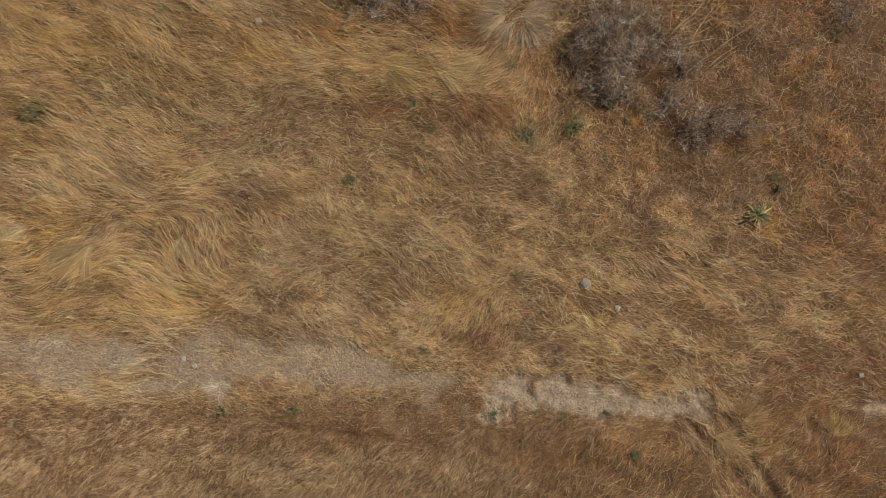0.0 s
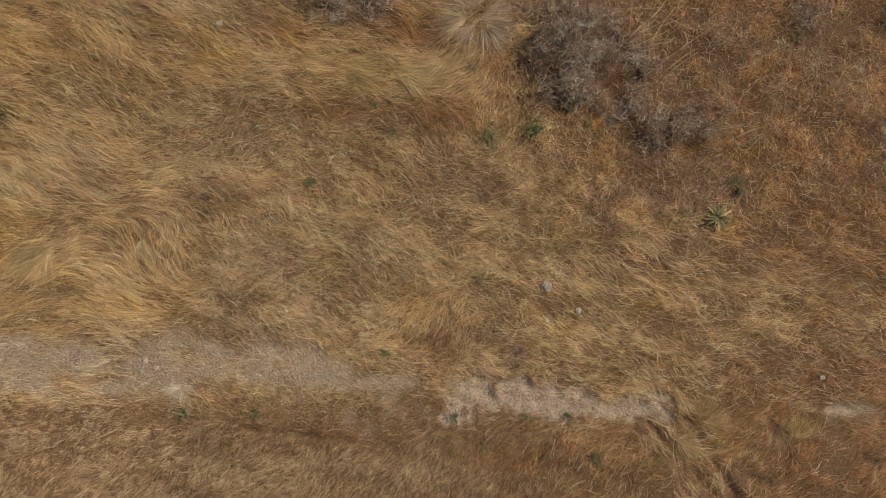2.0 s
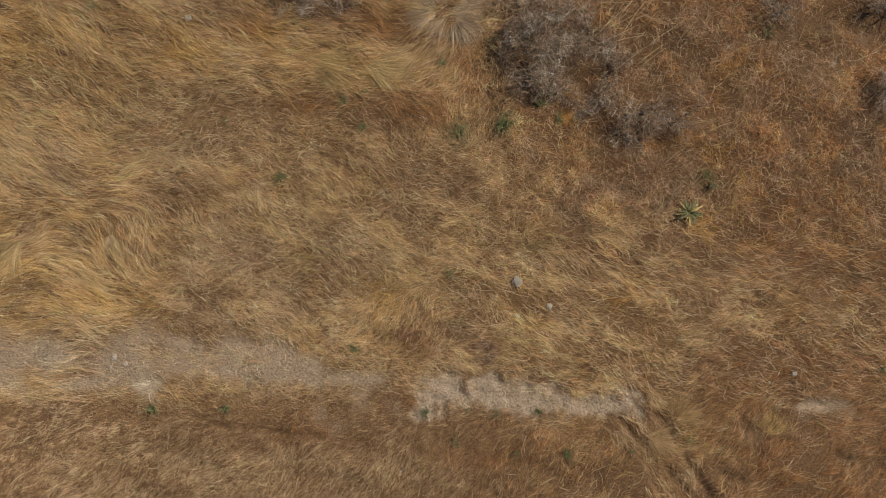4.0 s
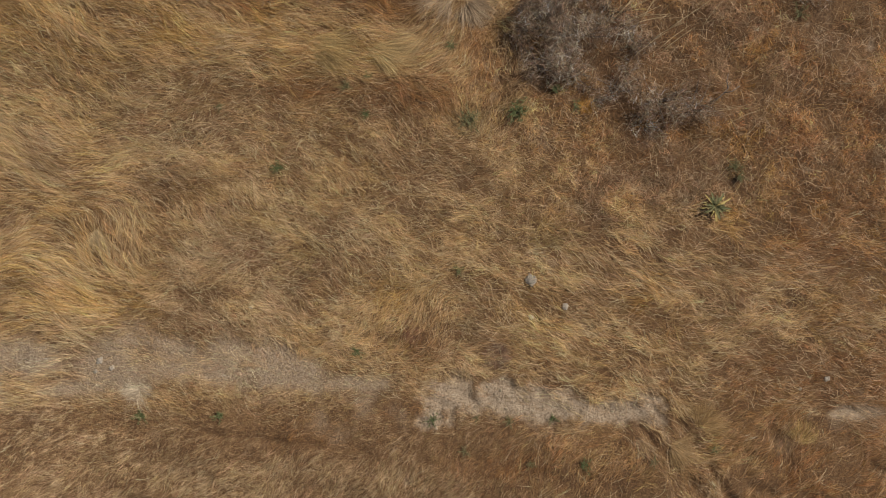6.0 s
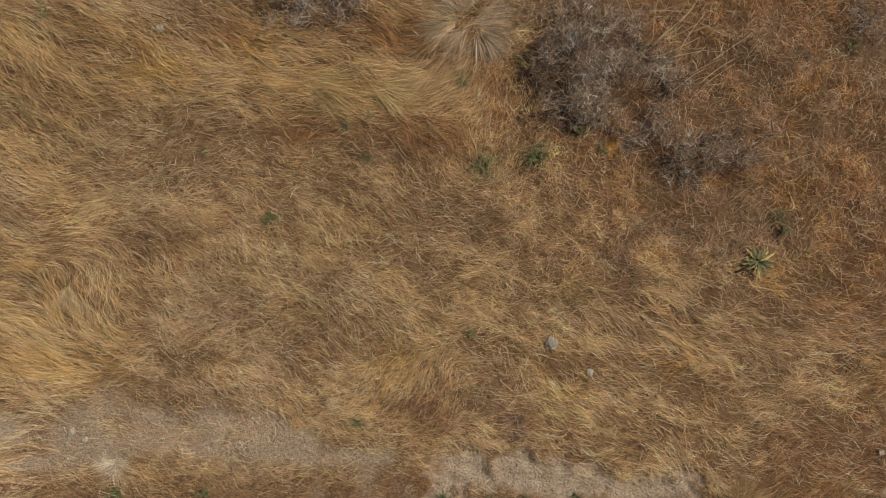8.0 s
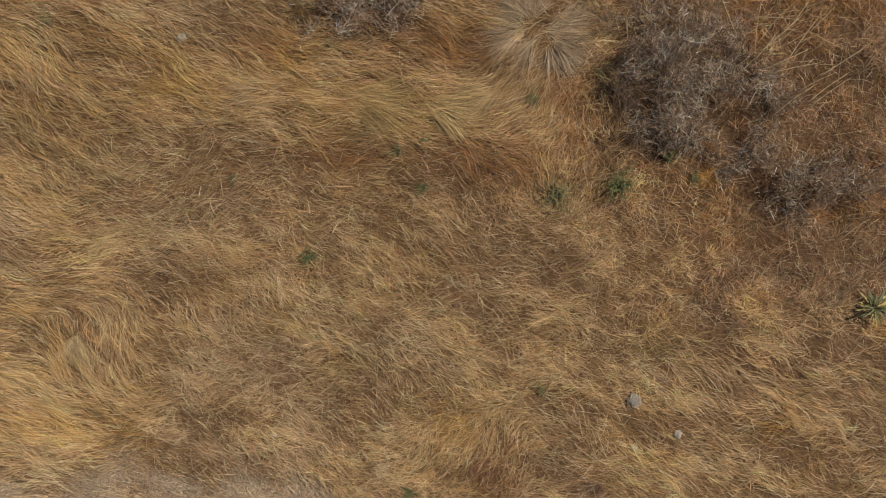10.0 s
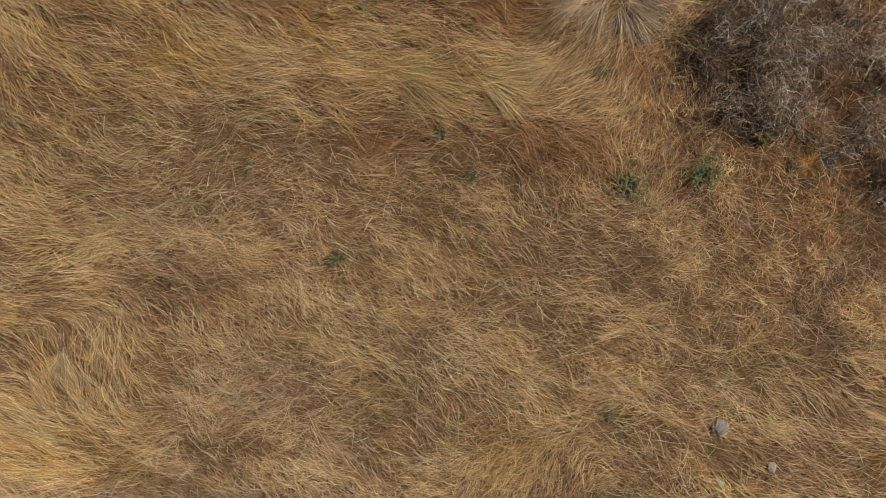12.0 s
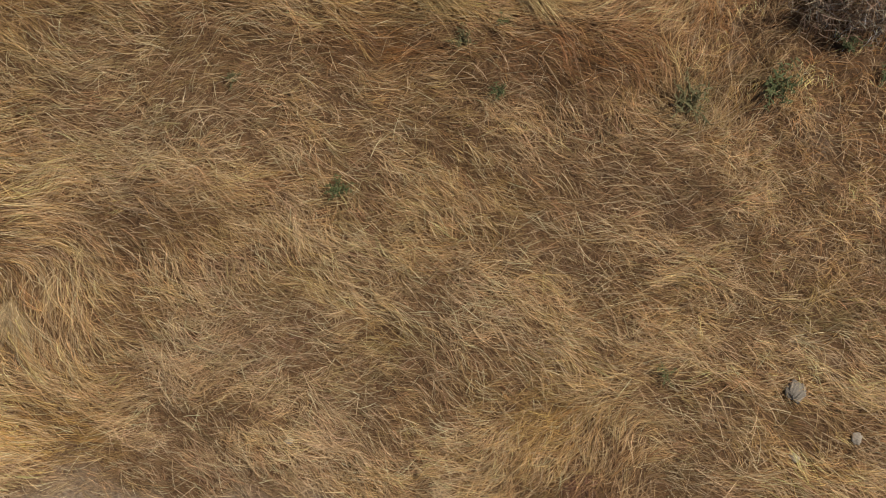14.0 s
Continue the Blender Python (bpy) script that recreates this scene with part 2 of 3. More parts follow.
# ---- materials ----
def material(name, rough=0.8):
    m = bpy.data.materials.new(name)
    m.use_nodes = True
    b = m.node_tree.nodes["Principled BSDF"]
    b.inputs["Roughness"].default_value = rough
    b.inputs["Specular IOR Level"].default_value = 0.25
    return m, m.node_tree.nodes, m.node_tree.links, b


def node(nodes, kind, **values):
    n = nodes.new(kind)
    for key, value in values.items():
        n.inputs[key.replace("_", " ")].default_value = value
    return n


def ramp(nodes, stops):
    r = nodes.new("ShaderNodeValToRGB")
    e = r.color_ramp.elements
    while len(e) < len(stops):
        e.new(0.5)
    for one, (at, colour) in zip(e, stops):
        one.position, one.color = at, (*colour, 1)
    return r


def mix(nodes, links, kind, factor, a, b):
    n = nodes.new("ShaderNodeMix")
    n.data_type, n.blend_type = "RGBA", kind
    for socket, value in ((n.inputs["Factor"], factor), (n.inputs["A"], a), (n.inputs["B"], b)):
        if isinstance(value, (int, float)):
            socket.default_value = value
        elif isinstance(value, tuple):
            socket.default_value = (*value, 1)
        else:
            links.new(value, socket)
    return n.outputs["Result"]


def straw_material(name, clear=0.16):
    """Dry blades: each has its own tint, paler or darker from blade to blade, and light shines through a little."""
    m, nodes, links, b = material(name, 0.5)
    b.inputs["Specular IOR Level"].default_value = 0.22
    tint = nodes.new("ShaderNodeAttribute")
    tint.attribute_name = "straw_tint"
    geo = nodes.new("ShaderNodeNewGeometry")
    spread = ramp(nodes, [(0.0, (0.66, 0.6, 0.53)), (0.5, (0.95, 0.93, 0.9)), (1.0, (1.26, 1.24, 1.2))])
    links.new(geo.outputs["Random Per Island"], spread.inputs[0])
    colour = mix(nodes, links, "MULTIPLY", 1.0, tint.outputs["Color"], spread.outputs[0])
    mottle = node(nodes, "ShaderNodeTexNoise", Scale=60.0, Detail=2.0)
    links.new(geo.outputs["Position"], mottle.inputs["Vector"])
    soft = ramp(nodes, [(0.3, (0.85, 0.82, 0.8)), (0.7, (1.08, 1.08, 1.08))])
    links.new(mottle.outputs[0], soft.inputs[0])
    colour = mix(nodes, links, "MULTIPLY", 1.0, colour, soft.outputs[0])
    links.new(colour, b.inputs["Base Color"])
    through_light = nodes.new("ShaderNodeBsdfTranslucent")
    links.new(colour, through_light.inputs[0])
    both = nodes.new("ShaderNodeMixShader")
    both.inputs[0].default_value = clear
    links.new(b.outputs[0], both.inputs[1])
    links.new(through_light.outputs[0], both.inputs[2])
    links.new(both.outputs[0], nodes["Material Output"].inputs[0])
    return m


def plain_material(name, dark, light, scale, rough=0.75, bump=0.3, clear=0.0):
    """Two tones in lumps and fine grain, shifted from piece to piece."""
    m, nodes, links, b = material(name, rough)
    where = nodes.new("ShaderNodeTexCoord")
    n1 = node(nodes, "ShaderNodeTexNoise", Scale=scale, Detail=6.0, Roughness=0.65)
    links.new(where.outputs["Object"], n1.inputs["Vector"])
    tones = ramp(nodes, [(0.3, dark), (0.7, light)])
    links.new(n1.outputs[0], tones.inputs[0])
    info = nodes.new("ShaderNodeObjectInfo")
    shift = ramp(nodes, [(0.0, (0.72, 0.74, 0.7)), (1.0, (1.25, 1.2, 1.15))])
    links.new(info.outputs["Random"], shift.inputs[0])
    colour = mix(nodes, links, "MULTIPLY", 1.0, tones.outputs[0], shift.outputs[0])
    links.new(colour, b.inputs["Base Color"])
    relief = nodes.new("ShaderNodeBump")
    relief.inputs["Strength"].default_value, relief.inputs["Distance"].default_value = bump, 0.01
    n2 = node(nodes, "ShaderNodeTexNoise", Scale=scale * 4, Detail=4.0)
    links.new(where.outputs["Object"], n2.inputs["Vector"])
    links.new(n2.outputs[0], relief.inputs["Height"])
    links.new(relief.outputs[0], b.inputs["Normal"])
    if clear:
        t = nodes.new("ShaderNodeBsdfTranslucent")
        links.new(colour, t.inputs[0])
        both = nodes.new("ShaderNodeMixShader")
        both.inputs[0].default_value = clear
        links.new(b.outputs[0], both.inputs[1])
        links.new(t.outputs[0], both.inputs[2])
        links.new(both.outputs[0], nodes["Material Output"].inputs[0])
    return m


def ground_material():
    m, nodes, links, b = material("soil_and_litter", 0.95)
    where = nodes.new("ShaderNodeNewGeometry").outputs["Position"]
    coarse = node(nodes, "ShaderNodeTexNoise", Scale=0.9, Detail=5.0, Roughness=0.6)
    fine = node(nodes, "ShaderNodeTexNoise", Scale=22.0, Detail=6.0, Roughness=0.7)
    grit = node(nodes, "ShaderNodeTexNoise", Scale=140.0, Detail=3.0)
    for n in (coarse, fine, grit):
        links.new(where, n.inputs["Vector"])
    litter = ramp(nodes, [(0.3, (0.085, 0.048, 0.026)), (0.55, (0.19, 0.112, 0.058)), (0.75, (0.32, 0.205, 0.11))])
    links.new(fine.outputs[0], litter.inputs[0])
    wide = ramp(nodes, [(0.35, (0.75, 0.68, 0.6)), (0.65, (1.1, 1.05, 0.95))])
    links.new(coarse.outputs[0], wide.inputs[0])
    colour = mix(nodes, links, "MULTIPLY", 1.0, litter.outputs[0], wide.outputs[0])
    soil = ramp(nodes, [(0.3, (0.15, 0.104, 0.066)), (0.5, (0.40, 0.299, 0.202)), (0.72, (0.57, 0.458, 0.332))])
    links.new(fine.outputs[0], soil.inputs[0])
    gritty = ramp(nodes, [(0.35, (0.8, 0.8, 0.8)), (0.65, (1.1, 1.1, 1.1))])
    links.new(grit.outputs[0], gritty.inputs[0])
    soil_colour = mix(nodes, links, "MULTIPLY", 1.0, soil.outputs[0], gritty.outputs[0])
    open_soil = nodes.new("ShaderNodeAttribute")
    open_soil.attribute_name = "open_soil"
    links.new(mix(nodes, links, "MIX", open_soil.outputs["Fac"], colour, soil_colour), b.inputs["Base Color"])
    relief = nodes.new("ShaderNodeBump")
    relief.inputs["Strength"].default_value, relief.inputs["Distance"].default_value = 0.9, 0.06
    links.new(fine.outputs[0], relief.inputs["Height"])
    links.new(relief.outputs[0], b.inputs["Normal"])
    return m


STRAW = straw_material("dry_straw")
TWIG = straw_material("grey_twig", 0.05)
SOIL = ground_material()
STONE = plain_material("grey_stone", (0.20, 0.165, 0.13), (0.50, 0.44, 0.36), 9.0, 0.9, 0.6)
CLOD = plain_material("pale_clod", (0.30, 0.235, 0.16), (0.50, 0.41, 0.30), 14.0, 0.95, 0.6)
DUNG = plain_material("weathered_dung", (0.14, 0.115, 0.09), (0.42, 0.37, 0.31), 16.0, 0.95, 0.8)
LEAF = plain_material("green_leaf", (0.09, 0.115, 0.045), (0.18, 0.20, 0.085), 30.0, 0.6, 0.2, 0.2)
SAGE = plain_material("sage_leaf", (0.13, 0.125, 0.055), (0.25, 0.23, 0.115), 30.0, 0.7, 0.2, 0.2)
YELLOWED = plain_material("yellowed_leaf", (0.44, 0.34, 0.11), (0.66, 0.53, 0.22), 25.0, 0.6, 0.2, 0.25)
STEM = plain_material("weed_stem", (0.16, 0.15, 0.07), (0.28, 0.24, 0.12), 30.0)
BARK = plain_material("grey_bark", (0.10, 0.085, 0.075), (0.26, 0.235, 0.21), 30.0, 0.9, 0.5)
STALK = plain_material("pale_stalk", (0.42, 0.32, 0.17), (0.66, 0.54, 0.34), 20.0, 0.6, 0.2)

# ---- mesh helpers ----
def mesh_from(name, verts, faces, mat, smooth=True):
    me = bpy.data.meshes.new(name)
    me.from_pydata([tuple(v) for v in verts], [], faces)
    me.materials.append(mat)
    me.polygons.foreach_set("use_smooth", [smooth] * len(me.polygons))
    me.update()
    return me


def part(name, me, parent, m=None, label=""):
    ob = new(name, me)
    ob.parent = parent
    if m is not None:
        ob.matrix_local = m
    return tagged(ob, label)


def thing(name, x, y, label, category, group="", sink=0.0, turn=0.0, kind=""):
    ob = new(name)
    ob.empty_display_size = 0.1
    ob.matrix_world = pose(x, y, float(height(x, y)) - sink, 0, 0, turn)
    return tagged(ob, label, category, group, kind)


def strands(name, path, across, width, tint, mat):
    """One mesh of many tapered blades along the given paths (blade, point, xyz), each widened along its own direction."""
    n, k = path.shape[0], path.shape[1] - 1
    verts = np.empty((n, 2 * k + 1, 3), dtype=np.float32)
    for i in range(k):
        half = (width * (1.0 - 0.75 * (i / k) ** 2) / 2)[:, None] * across
        verts[:, 2 * i], verts[:, 2 * i + 1] = path[:, i] - half, path[:, i] + half
    verts[:, 2 * k] = path[:, k]
    one, start, at = [], [], 0
    for i in range(k - 1):
        one += [2 * i, 2 * i + 1, 2 * i + 3, 2 * i + 2]
        start.append(at)
        at += 4
    one += [2 * k - 2, 2 * k - 1, 2 * k]
    start.append(at)
    at += 3
    loops = (np.array(one, dtype=np.int32)[None, :] + (np.arange(n, dtype=np.int32) * (2 * k + 1))[:, None]).ravel()
    starts = (np.array(start, dtype=np.int32)[None, :] + (np.arange(n, dtype=np.int32) * at)[:, None]).ravel()
    me = bpy.data.meshes.new(name)
    me.vertices.add(n * (2 * k + 1))
    me.vertices.foreach_set("co", verts.ravel())
    me.loops.add(len(loops))
    me.loops.foreach_set("vertex_index", loops)
    me.polygons.add(len(starts))
    me.polygons.foreach_set("loop_start", starts)
    me.update(calc_edges=True)
    me.polygons.foreach_set("use_smooth", np.ones(len(starts), dtype=bool))
    layer = me.attributes.new("straw_tint", "FLOAT_COLOR", "POINT")
    rgba = np.ones((n, 2 * k + 1, 4), dtype=np.float32)
    rgba[:, :, :3] = tint[:, None, :]
    layer.data.foreach_set("color", rgba.ravel())
    me.materials.append(mat)
    return me


def ribbons(name, root, way, bend, length, width, twist, tint, mat, cuts=(0.0, 0.4, 0.75)):
    """Blades that each run from root along way, and bend by bend towards the tip."""
    way = way / np.linalg.norm(way, axis=1, keepdims=True)
    flat = np.cross(way, (0, 0, 1.0))
    flat /= np.linalg.norm(flat, axis=1, keepdims=True) + 1e-9
    side = flat * np.cos(twist)[:, None] + np.cross(flat, way) * np.sin(twist)[:, None]
    path = np.stack([root + length[:, None] * (way * s + bend * s * s) for s in (*cuts, 1.0)], axis=1)
    return strands(name, path, side, width, tint, mat)


def combed(name, x, y, a, stray, rise, droop, length, width, twist, tint, mat, steps=3):
    """Blades that follow the lay of the grass from (x, y), first along the angle a, turned from it by stray, over the ground below."""
    px, py = x, y
    path = [np.stack([px, py, GROUND.at(px, py) - 0.01], axis=1)]
    first = a
    for i in range(1, steps + 1):
        px, py = px + length / steps * np.cos(a + stray), py + length / steps * np.sin(a + stray)
        s = i / steps
        floor = GROUND.at(px, py)
        path.append(np.stack([px, py, np.maximum(floor + length * (rise * s - droop * s * s), floor + 0.004)], axis=1))
        b = lay(px, py)
        a = b + math.pi * np.round((a - b) / math.pi)
    side = np.stack([-np.sin(first + stray) * np.cos(twist), np.cos(first + stray) * np.cos(twist), np.sin(twist)], axis=1)
    return strands(name, np.stack(path, axis=1), side, width, tint, mat)


def tube(points, radii, sides=5):
    """Vertices and faces of a tapered tube along some points, closed at its tip."""
    verts, faces = [], []
    for i, p in enumerate(points):
        a, b = points[max(i - 1, 0)], points[min(i + 1, len(points) - 1)]
        d = (Vector(b) - Vector(a)).normalized()
        u = d.orthogonal().normalized()
        v = d.cross(u)
        for j in range(sides):
            c = 2 * math.pi * j / sides
            verts.append(Vector(p) + (u * math.cos(c) + v * math.sin(c)) * radii[i])
    for i in range(len(points) - 1):
        for j in range(sides):
            k = (j + 1) % sides
            faces.append((i * sides + j, i * sides + k, (i + 1) * sides + k, (i + 1) * sides + j))
    faces.append(tuple(range((len(points) - 1) * sides, len(points) * sides)))
    faces.append(tuple(reversed(range(sides))))
    return verts, faces


# ---- the ground ----
def stretch(lo, hi, fine):
    """Even steps from lo to hi, then ever wider ones out to the horizon."""
    inner = list(np.arange(lo, hi + fine / 2, fine))
    out, gap, at = [], fine, 0.0
    while at < 2500:
        gap *= 1.32
        at += gap
        out.append(at)
    return np.array([lo - o for o in reversed(out)] + inner + [inner[-1] + o for o in out])


gx, gy = stretch(-11.5, 13.0, CELL), stretch(-7.5, 7.8, CELL)
GX, GY = np.meshgrid(gx, gy)
GZ = height(GX, GY)
nx, ny = len(gx), len(gy)
WEST, SOUTH = int(np.argmin(abs(gx + 11.5))), int(np.argmin(abs(gy + 7.5)))
GROUND = Sheet(-11.5, -7.5, GZ[SOUTH:SOUTH + 218, WEST:WEST + 350])
index = np.arange(nx * ny).reshape(ny, nx)
quads = np.stack([index[:-1, :-1], index[:-1, 1:], index[1:, 1:], index[1:, :-1]], axis=-1).reshape(-1, 4)
ground_mesh = bpy.data.meshes.new("ground")
ground_mesh.from_pydata(np.stack([GX, GY, GZ], axis=-1).reshape(-1, 3).tolist(), [], quads.tolist())
ground_mesh.polygons.foreach_set("use_smooth", [True] * len(ground_mesh.polygons))
soil_layer = ground_mesh.attributes.new("open_soil", "FLOAT", "POINT")
soil_layer.data.foreach_set("value", np.clip(bare(GX, GY) + 0.8 * worn(GX, GY), 0, 1).ravel().astype(np.float32))
ground_mesh.materials.append(SOIL)
tagged(new("ground", ground_mesh), "dry brown pasture soil with straw litter and a worn pale track", "ground", kind="structure")

# ---- the grass ----
GOLD, STRAWY, RUST, BROWN = np.array((0.68, 0.435, 0.15)), np.array((0.62, 0.418, 0.195)), np.array((0.36, 0.172, 0.062)), np.array((0.25, 0.155, 0.085))
PALE, LILAC = np.array((0.68, 0.55, 0.37)), np.array((0.46, 0.31, 0.166))


def tints(x, y, jitter):
    """The colour of each blade, by where it grows."""
    n = len(x)
    g, r, d, w = golden(x, y), rust(x, y), dull(x, y), np.maximum(worn(x, y), bare(x, y))
    c = np.tile(STRAWY, (n, 1))
    low = step(-3.0, -4.0, y)
    c += (np.array((0.62, 0.465, 0.315)) - c) * (0.45 * step(0.5, 0.64, fbm(x, y, 0.95, 2)) * step(3.0, 0.5, x) * (1 - 0.7 * step(1.5, 2.6, y) * step(-4.5, -2.5, x)) * (1 - 0.7 * g))[:, None]
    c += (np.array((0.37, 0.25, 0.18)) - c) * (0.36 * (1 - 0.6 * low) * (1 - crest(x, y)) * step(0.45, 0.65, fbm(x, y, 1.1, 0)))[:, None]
    c += (LILAC - c) * (0.85 * low * step(5.0, 2.5, x))[:, None]
    edge = y + 0.5 * (fbm(x, y, 1.2, 3) - 0.5) - 0.1 * np.clip(-x, -3, 6)
    c += (np.array((0.60, 0.435, 0.25)) - c) * (0.8 * step(-4.2, -4.6, edge) * step(4.0, 1.0, x))[:, None]
    g = g * (1 - 0.85 * low * step(5.0, 2.5, x))
    c += (GOLD - c) * (g * (rng.random(n) < 0.35 + 0.6 * g))[:, None]
    c += (RUST - c) * (0.9 * r * (rng.random(n) < 0.25 + 0.7 * r))[:, None]
    c += (np.array((0.46, 0.25, 0.06)) - c) * (0.65 * step(0.56, 0.7, fbm(x, y, 0.9, 7)) * step(1.5, 3.5, x) * step(-2.5, -1.0, y))[:, None]
    # blades in the ruts are darkened: the shade down there, put into their tint
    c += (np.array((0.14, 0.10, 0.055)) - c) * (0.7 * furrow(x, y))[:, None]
    c += (BROWN - c) * (0.9 * d * (rng.random(n) < 0.3 + 0.6 * d))[:, None]
    c += (np.array((0.70, 0.52, 0.29)) - c) * (0.65 * spots(x, y, LIGHT))[:, None]
    c += (np.array((0.56, 0.43, 0.14)) - c) * (0.5 * spots(x, y, YELLOWISH))[:, None]
    c += (np.array((0.20, 0.17, 0.07)) - c) * (0.75 * spots(x, y, OLIVE) * (rng.random(n) < 0.75))[:, None]
    c += (np.array((0.30, 0.205, 0.135)) - c) * (0.7 * step(0.5, 0.64, fbm(x, y, 0.75, 1)) * step(2.0, 4.0, x) * step(-0.3, 1.0, y))[:, None]
    c += (np.array((0.59, 0.445, 0.285)) - c) * (0.8 * w + 0.35 * (rng.random(n) < 0.08))[:, None]
    c += (np.array((0.80, 0.66, 0.49)) - c) * (0.75 * spots(x, y, BLEACHED))[:, None]
    c = c * np.array((1.0, 0.972, 0.935))
    return np.clip(c * (1 + jitter * rng.normal(size=(n, 1))) * (1 + 0.05 * rng.normal(size=(n, 3))), 0.02, 0.85)


def gaps(x, y):
    """0..1: small hollows between the clumps, widest by the ruts in the south-east and in the tangle."""
    rough = np.maximum(step(3.8, 5.2, x) * step(-3.0, -3.7, y), 0.75 * step(2.0, 4.0, x))
    return (0.3 + 0.65 * rough) * step(0.46 + 0.05 * rough, 0.36 + 0.07 * rough, fbm(x, y, 0.36, 5)) * (1 - step(-2.8, -3.4, y) * step(3.8, 2.5, x))


def scatter(n):
    return rng.uniform(AREA[0], AREA[1], n), rng.uniform(AREA[2], AREA[3], n)


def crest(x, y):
    """0..1: long low waves in the laid grass, pale on top and brown in the troughs; blade colour is also raised on top
    as if sunlit and dimmed below as if shaded.
    """
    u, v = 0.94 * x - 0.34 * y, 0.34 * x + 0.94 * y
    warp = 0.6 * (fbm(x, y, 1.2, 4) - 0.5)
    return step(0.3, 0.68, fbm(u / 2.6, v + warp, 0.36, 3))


def locks():
    """The grass hangs together in locks: blades that share a direction, a bend and a tone, staggered along the way that they are laid."""
    count, per = 76000, 8
    lx, ly = scatter(count)
    inside = (lx > -9.9) & (lx < 11.4) & (ly > -5.9) & (ly < 6.0)
    keep = rng.random(count) > np.maximum(0.9 * bare(lx, ly), 0.92 * worn(lx, ly))
    keep &= inside | (rng.random(count) < 0.3)
    keep &= rng.random(count) > np.maximum(0.8 * furrow(lx, ly), gaps(lx, ly))
    keep &= rng.random(count) > 0.5 * step(-3.0, -3.6, ly) * step(4.0, 2.0, lx) * step(-4.7, -4.3, ly)
    keep &= rng.random(count) > 0.92 * np.clip(1.6 * spots(lx, ly, CLEAR), 0, 1)
    keep &= rng.random(count) > 0.97 * np.clip(1.5 * spots(lx, ly, BRUSH), 0, 1)
    keep &= rng.random(count) < 0.55 + 0.5 * np.where(rust(lx, ly) * step(0.5, 3.0, lx) > 0.5, step(0.3, 0.7, fbm(lx, ly, 0.38, 6)), crest(lx, ly))
    lx, ly = lx[keep], ly[keep]
    count = len(lx)
    r, g, c = rust(lx, ly) * step(0.5, 3.0, lx) * step(-0.6, 1.2, ly), golden(lx, ly), crest(lx, ly)
    low = step(-2.9, -3.5, ly)
    w = swept(lx, ly)
    sweep = np.clip((0.15 + 0.5 * w + 0.5 * g) * (1 - low) + low * (0.15 + 0.22 * step(1.5, 4.5, lx)), 0, 1) * (1 - r)
    east = step(1.5, 3.5, lx)
    blotch = step(0.3, 0.7, fbm(lx, ly, 0.38, 6))
    la = lay(lx, ly) + tips(lx, ly, count)
    off = rng.normal(size=count) * (0.52 - 0.28 * w + 0.65 * r)
    size = (0.17 + 0.19 * sweep + 0.04 * c - 0.06 * low * (1 - step(1.5, 4.5, lx)) - 0.05 * r) * rng.lognormal(0, 0.22, count)
    rise = np.clip(0.36 + 0.45 * r + 0.25 * c - 0.08 * w + 0.1 * low + 0.16 * rng.normal(size=count), 0.08, 1.4)
    # painted relief: locks brighter on the crests and dimmer in the troughs, plus random tone
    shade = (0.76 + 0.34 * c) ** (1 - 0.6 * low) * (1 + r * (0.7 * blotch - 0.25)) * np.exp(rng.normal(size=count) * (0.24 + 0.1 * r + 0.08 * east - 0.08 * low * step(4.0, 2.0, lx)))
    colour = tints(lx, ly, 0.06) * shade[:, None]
    # pale highlights mixed into the colour of some locks on the crests
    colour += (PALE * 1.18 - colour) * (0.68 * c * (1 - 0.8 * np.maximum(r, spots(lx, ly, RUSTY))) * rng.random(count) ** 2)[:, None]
    k = np.repeat(np.arange(count), per)
    n = len(k)
    wide = (rng.uniform(0.012, 0.045, count) + 0.02 * r)[k] * rng.normal(size=n)
    along = (size * 0.45)[k] * rng.uniform(-1, 1, n)
    x = lx[k] + along * np.cos(la[k] + off[k]) - wide * np.sin(la[k] + off[k])
    y = ly[k] + along * np.sin(la[k] + off[k]) + wide * np.cos(la[k] + off[k])
    loose = np.where(rng.random(n) < 0.2 - 0.1 * w[k], 0.7, 0.22 - 0.1 * w[k])
    stray = off[k] + rng.normal(size=n) * (loose + 0.3 * r[k])
    up = np.clip(rise[k] * (1 + 0.3 * rng.normal(size=n)), 0.05, 1.5)
    b = lay(x, y)
    a = b + math.pi * np.round((la[k] - b) / math.pi)
    length = size[k] * rng.uniform(0.5, 1.15, n)
    width = rng.uniform(0.0028, 0.0052, n) * (1 - 0.2 * low + 0.2 * east)[k]
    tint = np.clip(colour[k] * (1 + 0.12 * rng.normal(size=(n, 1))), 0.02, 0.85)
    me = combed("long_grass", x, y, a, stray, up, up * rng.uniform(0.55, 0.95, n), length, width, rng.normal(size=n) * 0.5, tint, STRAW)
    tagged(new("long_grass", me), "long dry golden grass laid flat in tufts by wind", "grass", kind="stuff")


